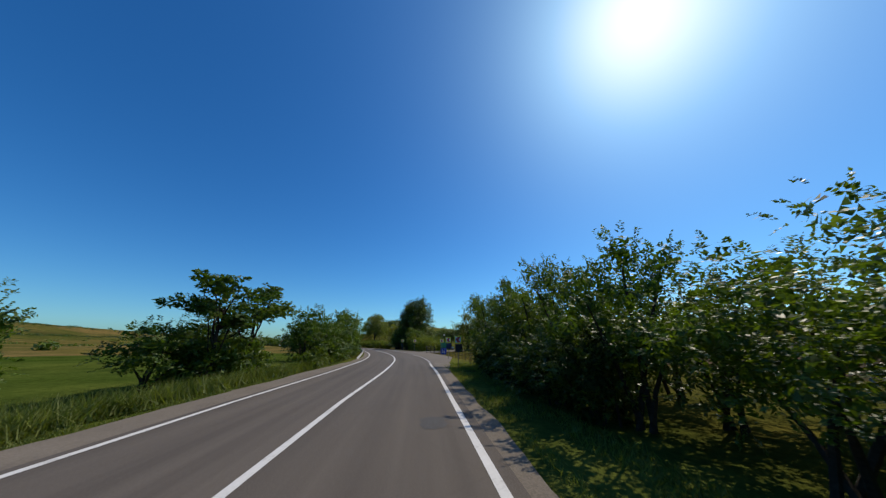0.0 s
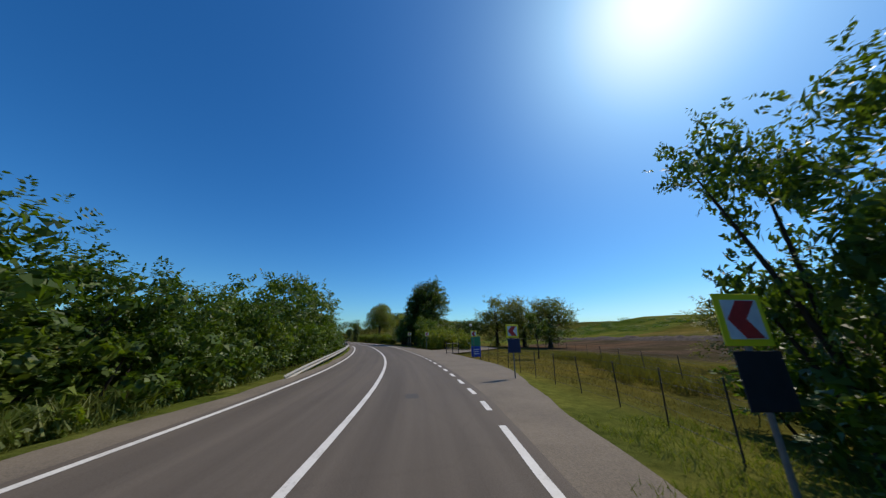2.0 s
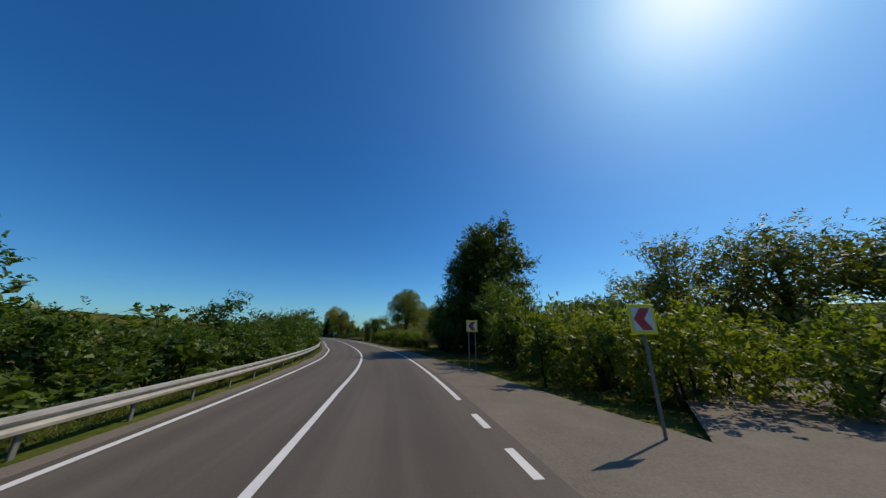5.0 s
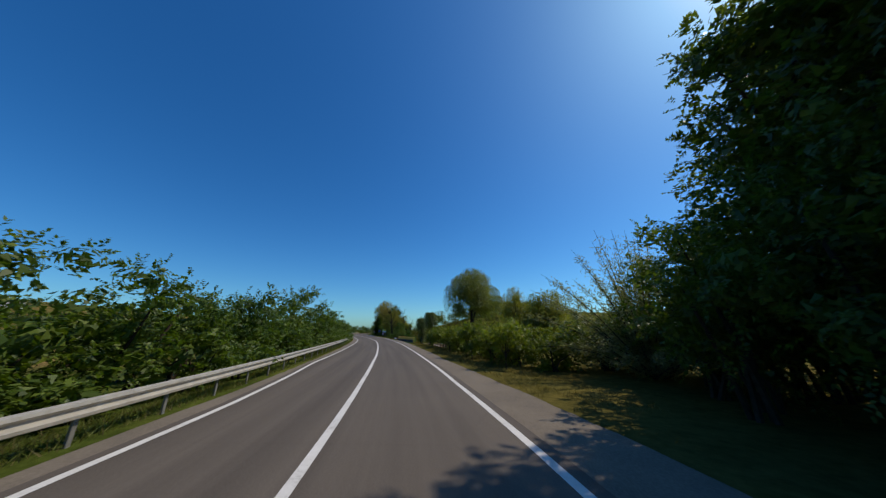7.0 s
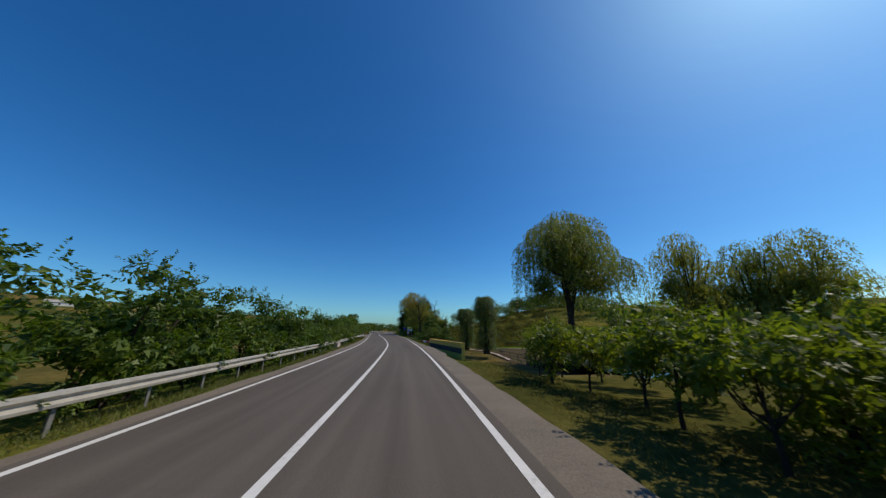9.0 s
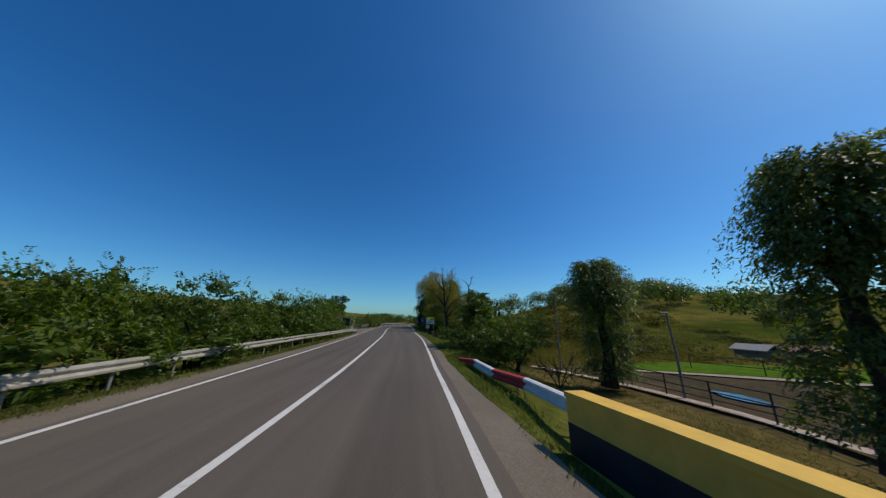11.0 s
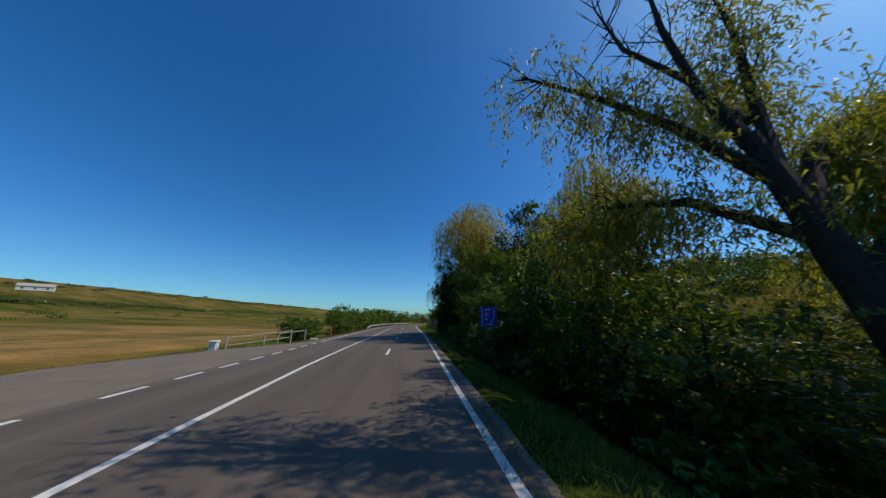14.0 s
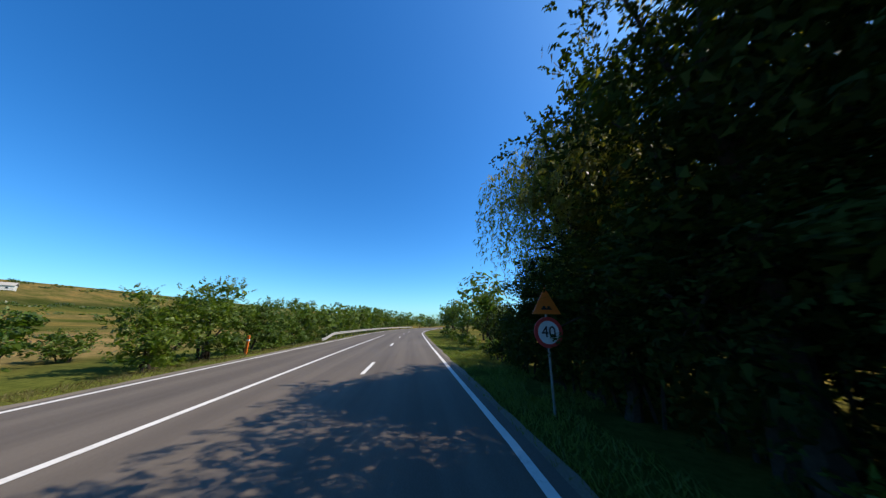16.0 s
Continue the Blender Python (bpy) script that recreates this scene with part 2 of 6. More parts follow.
M_asphalt, M_line, M_gravel, M_ground = asphalt_material(), paint_line_material(), gravel_material(), ground_material()
M_leaf = leaf_material("leaves_green", (.034, .066, .010), (.150, .205, .024), .40, .5, .35)
M_leaf_dark = leaf_material("leaves_dark", (.032, .056, .009), (.145, .182, .025), .45)
M_leaf_light = leaf_material("leaves_light_green", (.075, .108, .012), (.23, .25, .03), .5, .5, .35)
M_leaf_willow = leaf_material("leaves_willow", (.105, .120, .022), (.31, .30, .060), .55, .5)
M_leaf_gold = leaf_material("leaves_yellowish_willow", (.13, .115, .022), (.36, .305, .062), .55, .5)
# green leaves darkened so the colour itself carries the deep shade
M_leaf_shade = leaf_material("leaves_shade_dark", (.014, .026, .006), (.062, .084, .014), .26, .75, .12)
M_leaf_column = leaf_material("leaves_ivy_willow", (.050, .070, .014), (.19, .23, .045), .42, .5)
M_leaf_lowwillow = leaf_material("leaves_dark_willow", (.060, .074, .014), (.20, .205, .038), .45, .5)
M_leaf_pale = leaf_material("leaves_pale_feathery", (.11, .125, .07), (.27, .27, .16), .4, .6)
M_weeds = leaf_material("meadow_weed_blades", (.060, .062, .014), (.165, .140, .040), .40, .7, .2)
M_brush = simple("cut_brushwood", (.20, .155, .12), .9, 0, .5, 5, .4)
M_lawn = simple("mown_grass", (.075, .14, .014), .9, 0, .35, 1.2, .5)
M_sand = simple("pale_sand", (.34, .29, .22), .95, 0, .25, 1.5, .4)
M_leaf_olive = leaf_material("leaves_olive_scrub", (.050, .058, .012), (.150, .135, .034), .42, .7, .15)
M_grass = leaf_material("grass_blades", (.07, .10, .02), (.18, .20, .048), .35, .6, .3)
M_grass_dry = leaf_material("dry_grass_blades", (.085, .074, .024), (.21, .168, .066), .30, .7, .2)
for matt in (M_lawn, M_sand, M_ground):
    matt.node_tree.nodes["Principled BSDF"].inputs["Specular IOR Level"].default_value = 0
M_bark = simple("bark", (.050, .038, .027), .9, 0, .5, 9, .6)
M_bark_dead = simple("grey_dead_wood", (.22, .185, .155), .85, 0, .45, 8, .5)
M_rail = simple("galvanised_steel", (.42, .385, .325), .5, .25, .22, 3, .08)
M_post = simple("steel_post", (.21, .20, .175), .6, .3, .3, 5, .1)
M_dark_metal = simple("dark_painted_metal", (.035, .033, .032), .6, .2, .4, 8, .1)
M_concrete = simple("concrete", (.38, .35, .31), .9, 0, .25, 4, .4)
M_pink_concrete = simple("pinkish_concrete_block", (.42, .33, .28), .9, 0, .25, 4, .4)
M_yellow_wall = simple("yellow_painted_concrete", (.72, .44, .06), .75, 0, .18, 3, .25)
M_black_wall = simple("black_painted_concrete", (.018, .017, .020), .7, 0, .4, 3, .2)
M_white_paint = simple("white_paint", (.72, .71, .68), .6, 0, .15, 5, .08)
M_red_paint = simple("red_paint", (.52, .035, .030), .55, 0, .2, 6, .08)
M_sign_yellow = simple("yellow_sign_film", (.86, .72, .02), .4, 0, .08, 5, .03)
M_panel_blue = simple("dark_blue_panel", (.014, .022, .075), .5, 0, .2, 5, .03)
M_sign_blue = simple("blue_sign_film", (.012, .055, .42), .4, 0, .12, 5, .03)
M_sign_green = simple("green_sign_film", (.03, .22, .10), .4, 0, .12, 5, .03)
M_sign_orange = simple("orange_red_film", (.75, .16, .02), .4, 0, .12, 5, .03)
M_black = simple("black_print", (.012, .012, .014), .5, 0, .2, 5, .03)
M_wood = simple("weathered_wood", (.24, .19, .14), .85, 0, .35, 9, .4)
M_roof = simple("rusty_tile_roof", (.30, .16, .11), .85, 0, .3, 5, .3)
M_wall_white = simple("pale_house_wall", (.62, .59, .53), .85, 0, .15, 2, .2)
M_glass = simple("dark_window_glass", (.02, .025, .03), .12, 0, .2, 3, 0)
M_rubber = simple("tyre_rubber", (.02, .02, .02), .8, 0, .2, 8, .1)
M_car = simple("white_car_paint", (.75, .75, .76), .25, 0, .05, 3, 0)


def water_material():
    m, n, l, b = nodes_of("pond_water")
    t = noise_node(n, l, 5, 3, .5)
    set_in(b, Base_Color=(.03, .045, .05, 1), Roughness=.08)
    bump_to(n, l, b, t.outputs[0], .15, .02)
    return m


M_water = water_material()


# ---- mesh helpers ----
def mesh_object(name, verts, faces, material, parent=None, label="", smooth_faces=False):
    me = bpy.data.meshes.new(name)
    me.from_pydata([tuple(v) for v in verts], [], [tuple(f) for f in faces])
    me.materials.append(material)
    if smooth_faces:
        me.polygons.foreach_set("use_smooth", [True] * len(me.polygons))
    me.update()
    ob = new(name, me)
    if parent:
        ob.parent = parent
    if label:
        tagged(ob, label)
    return ob


def part(name, bm, material, parent, label="", smooth_faces=False):
    me = bpy.data.meshes.new(name)
    bm.to_mesh(me)
    bm.free()
    me.materials.append(material)
    if smooth_faces:
        me.polygons.foreach_set("use_smooth", [True] * len(me.polygons))
    ob = new(name, me)
    ob.parent = parent
    if label:
        tagged(ob, label)
    return ob


def root(name, m, label, category, group="", kind=""):
    ob = new(name)
    ob.empty_display_size = .2
    ob.matrix_basis = m
    return tagged(ob, label, category, group, kind)


def at_road(s, d, z=None, turn=0.0):
    """A pose by the road that looks along it, turned to the left by so many degrees."""
    p = P(s, d, ground_at(s, d) if z is None else z)
    return Matrix.Translation(p) @ Matrix.Rotation(heading(s) + radians(turn), 4, "Z")


def box(bm, size, at, bevel=0.0, turn=None):
    m = Matrix.Translation(at) @ (turn or Matrix.Identity(4)) @ Matrix.Diagonal((*size, 1))
    made = bmesh.ops.create_cube(bm, size=1, matrix=m)["verts"]
    if bevel:
        edges = list({e for v in made for e in v.link_edges})
        bmesh.ops.bevel(bm, geom=edges, offset=bevel, segments=1, affect="EDGES", profile=.5)
    return bm


def boxed(size, at, bevel=0.0, turn=None):
    return box(bmesh.new(), size, at, bevel, turn)


def tube(bm, points, radii, sides=6):
    """A tapered tube along points."""
    rings = []
    pts = [Vector(p) for p in points]
    u = None
    for i, p in enumerate(pts):
        t = (pts[min(i + 1, len(pts) - 1)] - pts[max(i - 1, 0)]).normalized()
        u = t.orthogonal().normalized() if u is None else (u - t * u.dot(t)).normalized()
        w = t.cross(u)
        rings.append([bm.verts.new(p + (u * math.cos(a) + w * math.sin(a)) * radii[i]) for a in [2 * math.pi * k / sides for k in range(sides)]])
    for a, b in zip(rings, rings[1:]):
        for k in range(sides):
            bm.faces.new((a[k], a[(k + 1) % sides], b[(k + 1) % sides], b[k]))
    if len(rings) > 1:
        bm.faces.new(rings[-1])
        bm.faces.new(rings[0][::-1])
    return bm


def ribbon(name, s0, s1, step, left, right, z, material, parts_across=1, parent=None):
    """A strip along the road between two lateral offsets, with road coordinates as its UVs."""
    n = max(int((s1 - s0) / step), 1)
    verts, uv, faces = [], [], []
    for i in range(n + 1):
        s = s0 + (s1 - s0) * i / n
        a, b = left(s), right(s)
        for k in range(parts_across + 1):
            d = a + (b - a) * k / parts_across
            verts.append(P(s, d, z(s, d)))
            uv.append((s, d))
    w = parts_across + 1
    for i in range(n):
        for k in range(parts_across):
            q = i * w + k
            faces.append((q, q + 1, q + w + 1, q + w))
    ob = mesh_object(name, verts, faces, material, parent)
    lay = ob.data.uv_layers.new(name="UVMap")
    for lp in ob.data.loops:
        lay.data[lp.index].uv = uv[lp.vertex_index]
    return ob


# ---- ground, road, markings ----
def ground_cover(s, d, x, y):
    n = noise.noise(Vector((x * .012, y * .03, 7)))
    n2 = noise.noise(Vector((x * .05, y * .05, 1)))
    grass, dry, soil, tan, field = (.10, .115, .030), (.20, .155, .065), (.085, .062, .050), (.21, .150, .070), (.066, .092, .019)
    def lerp(a, b, u):
        u = min(max(u, 0), 1)
        return tuple(p + (q - p) * u for p, q in zip(a, b))
    if d < 0:
        q = -d + n * 14
        if s < 70:
            c = lerp(field, tan, smooth(120, 150, q))
            c = lerp(c, grass, smooth(400, 440, q))
            c = lerp(c, (.05, .062, .022), smooth(500, 540, q))
        else:
            band = .5 + .5 * math.sin(q * .035 + n * 3)
            c = lerp((.115, .10, .035), (.165, .122, .052), band)
            c = lerp(c, (.085, .09, .026), .8 * smooth(.5, .75, .5 + n2) + .8 * smooth(230, 260, q) * (1 - smooth(330, 380, q)))
            c = lerp(c, (.045, .055, .018), smooth(330, 350, q) * (1 - smooth(410, 450, q)) * smooth(.3, .5, .5 + n))
            c = lerp(c, tan, smooth(185, 195, s) * (1 - smooth(255, 275, s)) * smooth(14, 22, q) * (1 - smooth(50, 85, q)) * smooth(.25, .5, .5 + n2))
        return lerp(grass, c, smooth(9, 16, -d))
    c = lerp(grass, dry, smooth(-.2, .5, n2) * .6)
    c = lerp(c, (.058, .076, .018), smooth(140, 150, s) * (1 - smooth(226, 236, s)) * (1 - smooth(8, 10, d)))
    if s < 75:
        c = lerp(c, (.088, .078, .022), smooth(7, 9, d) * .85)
        c = lerp(c, soil, smooth(24, 27, d + n2 * 2) * (1 - smooth(62, 70, d + n * 6)) * smooth(10, 24, s + d * .5))
        c = lerp(c, (.13, .11, .045), smooth(66, 74, d + n * 6) * (1 - smooth(90, 100, d)) * .8)
    elif s < 125:
        c = lerp(c, (.10, .085, .033), .75)
        c = lerp(c, grass, smooth(25, 40, d))
    elif s < 175:
        c = lerp(c, (.125, .10, .05), smooth(8, 10, d) * (1 - smooth(13, 15, d)) * .8)
        c = lerp(c, (.085, .068, .052), smooth(13, 15, d) * (1 - smooth(30, 38, d)))
        c = lerp(c, (.06, .065, .02), smooth(38, 46, d))
        c = lerp(c, (.062, .066, .02), smooth(58, 70, d))
        c = lerp(c, (.10, .088, .03), smooth(152, 162, s) * smooth(9, 13, d))
    else:
        c = lerp(c, (.10, .088, .03), smooth(8, 12, d) * .8)
        c = lerp(c, (.105, .105, .03), smooth(40, 70, d))
    return c


def build_ground():
    ss = list(np.arange(-260, -40, 20.0)) + list(np.arange(-40, 260, 2.5)) + list(np.arange(260, 420, 10.0)) + [430, 450, 480, 520, 560, 600]
    near = [0, 3.2, 4.2, 5, 6, 7, 8, 9.5, 11, 13, 15, 17, 20, 24, 28, 33, 40]
    far = [48, 58, 70, 85, 100, 120, 145, 170, 200, 240, 290, 360, 460, 620, 900, 1400, 2200, 3400]
    ds = [-v for v in far[::-1]] + [-v for v in near[:0:-1]] + near + far
    p_mid, t_mid = on_road(120)
    side = np.array([t_mid[1], -t_mid[0]])
    verts, cols = [], []
    for s in ss:
        p, t = on_road(s)
        out = np.array([t[1], -t[0]])
        # beyond the near strip the rows run straight across the valley and open out at both ends
        fan = side * 1.0 + t_mid * (smooth(200, 600, s) * 4.0)
        if s < -40:
            fan = side - t_mid * (min((-40 - s) / 220, 1) * 1.2)
        for d in ds:
            k = min(abs(d), 40) * (1 if d > 0 else -1)
            q = p + out * k
            e = abs(d) - 40
            if e > 0:
                f = fan.copy()
                if d < 0:
                    f = -side + (fan - side)
                q = q + f * e
            z = height(s, d, q[0], q[1])
            verts.append((q[0], q[1], z))
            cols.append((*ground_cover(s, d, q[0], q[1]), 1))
    w = len(ds)
    # the last row is carried on to the horizon
    for d, v in zip(ds, verts[-w:]):
        f = t_mid * 3000
        verts.append((v[0] + f[0], v[1] + f[1], v[2]))
        cols.append((.07, .085, .03, 1))
    faces = [(i * w + k, i * w + k + 1, (i + 1) * w + k + 1, (i + 1) * w + k) for i in range(len(ss)) for k in range(w - 1)]
    ob = mesh_object("ground", verts, faces, M_ground, smooth_faces=True)
    a = ob.data.color_attributes.new("cover", "FLOAT_COLOR", "POINT")
    a.data.foreach_set("color", np.array(cols, np.float32).ravel())
    return tagged(ob, "rolling meadow and field ground beside the road", "ground", kind="structure")


build_ground()
road = ribbon("road", -250, 560, 2.0, lambda s: left_line(s) - .28, lambda s: right_line(s) + .3, lambda s, d: 0.0, M_asphalt, 6)
tagged(road, "worn grey asphalt two-lane country road", "road", kind="structure")
edge_wobble = lambda s, k: .16 * noise.noise(Vector((s * .35, k, 0))) + .08 * noise.noise(Vector((s * 1.3, k, 4)))
sh_r = ribbon("shoulder_right", -120, 420, .6, lambda s: right_line(s) + .22, lambda s: max(right_gravel(s), right_line(s) + .5) + edge_wobble(s, 1), lambda s, d: -.006, M_gravel, 4)
tagged(sh_r, "pinkish grey gravel shoulder with ragged edge", "shoulder", kind="structure")
sh_l = ribbon("shoulder_left", -120, 420, .6, lambda s: left_gravel(s) + edge_wobble(s, 9), lambda s: left_line(s) - .2, lambda s, d: -.006, M_gravel, 4)
tagged(sh_l, "pinkish grey gravel shoulder with ragged edge", "shoulder", kind="structure")


def marking(name, s0, s1, off, width=.16, label="white painted road line, slightly worn"):
    ob = ribbon(name, s0, s1, min(1.0, s1 - s0), lambda s: off(s) - width / 2, lambda s: off(s) + width / 2, lambda s, d: .004, M_line)
    return tagged(ob, label, "road marking", kind="structure")


centre_off = tab((4, -.03), (10, -.08), (19, .1), (25, .2), (31, .29), (37, .29), (47, .22), (64, -.02), (70, .05), (77, .03), (83, -.02), (91, -.08), (97, -.02), (103, .06), (133, .12), (141, .19), (147, .17), (156, .04), (165, 0), (172, .06), (180, .04), (186, 0), (196, -.25), (204, -.25), (220, -.1), (236, -.15))
marking("centre_line", -200, 262, centre_off, .155)
marking("edge_line_right", -200, 26.4, right_line, .155)
marking("edge_line_right", 62.0, 420, right_line, .15)
marking("edge_line_left", -200, 190.2, left_line, .15)
marking("edge_line_left", 209.2, 420, left_line, .15)
for k in range(17):
    tagged(marking("edge_dash", 27.6 + 2 * k, 28.6 + 2 * k, right_line, .155, "short white edge dash at the entrance"), group="entrance dashes")
for k in range(8):
    tagged(marking("edge_dash", 191.6 + 2.15 * k, 192.8 + 2.15 * k, left_line, .15, "short white edge dash at the driveway"), group="driveway dashes")
for k in range(8):
    tagged(marking("lane_dash", 199.6 + 13.3 * k, 202.8 + 13.3 * k, lambda s: 2.75, .15, "white lane dash on the asphalt"), group="lane dashes")
tagged(ribbon("road_joint", 138.3, 138.42, .12, lambda s: -3.5, lambda s: 3.9, lambda s, d: .005, M_black_wall), "dark bridge joint across the road", "road joint", kind="structure")



def patch(s0, s1, d0, d1, seed):
    """A worn mended patch in the asphalt."""
    r = np.random.default_rng(seed)
    ring = []
    for k in range(20):
        a = 2 * math.pi * k / 20
        u, v = math.cos(a), math.sin(a)
        m = max(abs(u), abs(v)) ** .8
        ring.append(P((s0 + s1) / 2 + (s1 - s0) / 2 * u / m * r.uniform(.85, 1.1), (d0 + d1) / 2 + (d1 - d0) / 2 * v / m * r.uniform(.85, 1.1), .004))
    tagged(mesh_object("road_patch", ring, [tuple(range(20))[::-1]], M_patch), "dark mended patch in the asphalt", "road patch", kind="structure")


M_patch = simple("dark_tar_patch", (.062, .054, .046), .8, 0, .35, 14, .4)
patch(6.85, 7.9, 2.42, 3.03, 1)
patch(29.15, 29.85, 1.44, 1.88, 2)

# ---- plants ----
rng = np.random.default_rng(5)


def unit(a):
    return a / np.maximum(np.linalg.norm(a, axis=1, keepdims=True), 1e-9)


def leaf_mesh(name, centres, along, normal, length, width, material, kites=0):
    """Leaves as one mesh: the first `kites` are folded along the midrib, the rest simple pointed blades."""
    n = len(centres)
    along = unit(along)
    across = unit(np.cross(along, normal))
    L, Wd = np.broadcast_to(length, n)[:, None], np.broadcast_to(width, n)[:, None]
    i, j = slice(0, kites), slice(kites, n)
    up = np.cross(across[i], along[i])
    fold = up * Wd[i] * .12 - along[i] * L[i] * .04
    four = np.stack([centres[i] - along[i] * L[i] * .42, centres[i] + across[i] * Wd[i] * .5 + fold,
                     centres[i] + along[i] * L[i] * .58, centres[i] - across[i] * Wd[i] * .5 + fold], 1)
    three = np.stack([centres[j] - along[j] * L[j] * .35 + across[j] * Wd[j] * .5, centres[j] + along[j] * L[j] * .65,
                      centres[j] - along[j] * L[j] * .35 - across[j] * Wd[j] * .5], 1)
    v = np.vstack([four.reshape(-1, 3), three.reshape(-1, 3)]).astype(np.float32)
    corners = np.r_[np.full(kites, 4), np.full(n - kites, 3)].astype(np.int32)
    me = bpy.data.meshes.new(name)
    me.vertices.add(len(v))
    me.vertices.foreach_set("co", v.ravel())
    me.loops.add(len(v))
    me.loops.foreach_set("vertex_index", np.arange(len(v), dtype=np.int32))
    me.polygons.add(n)
    me.polygons.foreach_set("loop_start", (np.cumsum(corners) - corners).astype(np.int32))
    me.polygons.foreach_set("loop_total", corners)
    me.materials.append(material)
    me.update()
    me.validate()
    return me


def lumps_crown(base_z, top_z, radius, lumps, leaves, leaf, seed, squash=.8, sprigs=8, lump_r=(.28, .5), core=.12, lean=0.0, per=13):
    """Leaf places for a crown of overlapping clumps: leafy twigs on each clump's outside, shaded leaves within, and shoots that break the outline."""
    r = np.random.default_rng(seed)
    mid, half = (base_z + top_z) / 2, (top_z - base_z) / 2
    c = unit(r.normal(size=(lumps, 3))) * (r.random((lumps, 1)) ** .45)
    c *= np.array([radius * .74, radius * .74, half * .76])
    c[:, 2] += mid
    c[:, 0] += lean * (c[:, 2] - base_z) / max(top_z - base_z, .1)
    size = radius * r.uniform(*lump_r, lumps)
    share = size ** 2 / (size ** 2).sum()
    big = int(leaves * core * 1.5)
    twigs = max(int(leaves * (1 - core)) // per, 4)
    shoots = min(sprigs, twigs // 3)
    which = r.choice(lumps, twigs, p=share)
    heart = np.array([0, 0, mid - half * .3])
    out = unit(c[which] - heart)
    dirs = unit(r.normal(size=(twigs, 3)) + out * .75)
    root_ = c[which] + dirs * size[which][:, None] * np.array([1, 1, squash]) * r.uniform(.5, .92, (twigs, 1))
    way = unit(dirs + out * .4 + r.normal(size=(twigs, 3)) * .35 + np.array([0, 0, .25]))
    reach = np.minimum(size[which] * r.uniform(.2, .5, twigs), leaf * 4.2)
    way[:shoots] = unit(way[:shoots] + np.array([0, 0, .9]))
    reach[:shoots] *= 1.6
    face = unit(way * .35 + r.normal(size=(twigs, 3)) * .38 + np.array([0, 0, .8]))
    side = unit(np.cross(way, face))
    t = np.repeat(np.arange(twigs), per)
    m = len(t)
    u = np.tile(np.linspace(.06, 1, per), twigs) + r.normal(size=m) * .03
    sign = np.where(np.tile(np.arange(per), twigs) % 2, 1.0, -1.0)
    sign[per - 1::per] = 0
    ln = leaf * r.uniform(.7, 1.3, m) * (1.1 - .35 * u)
    droop = np.zeros((m, 3))
    droop[:, 2] = -.22 * u ** 2 * reach[t]
    pos = root_[t] + way[t] * (u * reach[t])[:, None] + side[t] * (sign * ln * .45)[:, None] + droop + r.normal(size=(m, 3)) * leaf * .12
    alo = way[t] * .55 + side[t] * sign[:, None] + r.normal(size=(m, 3)) * .25 + np.array([0, 0, -.2])
    nrm = unit(face[t] + r.normal(size=(m, 3)) * .3)
    if big:                                  # shaded leaves deep inside
        q = r.choice(lumps, big, p=share)
        d = unit(r.normal(size=(big, 3)))
        pos = np.vstack([pos, c[q] + d * size[q][:, None] * np.array([1, 1, squash]) * .64 * r.random((big, 1)) ** .4])
        alo = np.vstack([alo, np.cross(d, r.normal(size=(big, 3)))])
        nrm = np.vstack([nrm, unit(d + r.normal(size=(big, 3)) * .3)])
        ln = np.r_[ln, leaf * r.uniform(1.3, 1.95, big)]
    return pos, alo, nrm, ln, c, size


def strands_crown(top_z, radius, strands, seed, leaf, low=.3, dome=.5, per=16, spread=1.0, lobes=11, drop=.42):
    """Leaf places on shoots that spill over the rims of several domes: a weeping crown."""
    r = np.random.default_rng(seed)
    a = r.uniform(0, 6.28) + np.arange(lobes) * 2.4
    away = np.sqrt(np.arange(lobes) / lobes) * .72
    size = radius * r.uniform(.26, .42, lobes)
    mid = np.stack([np.cos(a) * away * radius, np.sin(a) * away * radius, top_z * (1 - dome * (.08 + .75 * away ** 2) * r.uniform(.75, 1.25, lobes)) - size * .55], 1)
    which = r.choice(lobes, strands, p=size ** 2 / (size ** 2).sum())
    t = r.uniform(0, 6.28, strands)
    q = r.random(strands) ** .38
    hang = r.uniform(.35, 1.0, strands) * (.35 + .65 * q)
    tuft = np.round(t * 3.5) / 3.5           # shoots gather in tresses
    t = t * .45 + tuft * .55
    out = np.stack([np.cos(t), np.sin(t), np.zeros(strands)], 1)
    start = mid[which] + out * (size[which] * q)[:, None]
    start[:, 2] += size[which] * np.sqrt(np.maximum(1 - q * q, 0)) * .6
    fall = np.minimum(start[:, 2] - top_z * low * r.uniform(.7, 1.7, strands), top_z * drop)
    fall = np.maximum(fall * hang, .4)
    u = np.sort(r.random((strands, per)), axis=1)
    swing = .5 * np.sqrt(u) * np.minimum(size[which], 1.1)[:, None] * spread
    pos = start[:, None, :] + out[:, None, :] * swing[..., None]
    pos[..., 2] -= fall[:, None] * u ** 1.25
    pos = pos.reshape(-1, 3) + r.normal(size=(strands * per, 3)) * leaf * .35
    alo = np.repeat(out * .35, per, axis=0) + np.array([0, 0, -1.0]) + r.normal(size=pos.shape) * .45
    nrm = unit(np.repeat(out, per, axis=0) + r.normal(size=pos.shape) * .7 + np.array([0, 0, .5]))
    return pos, alo, nrm, leaf * r.uniform(.7, 1.4, len(pos))


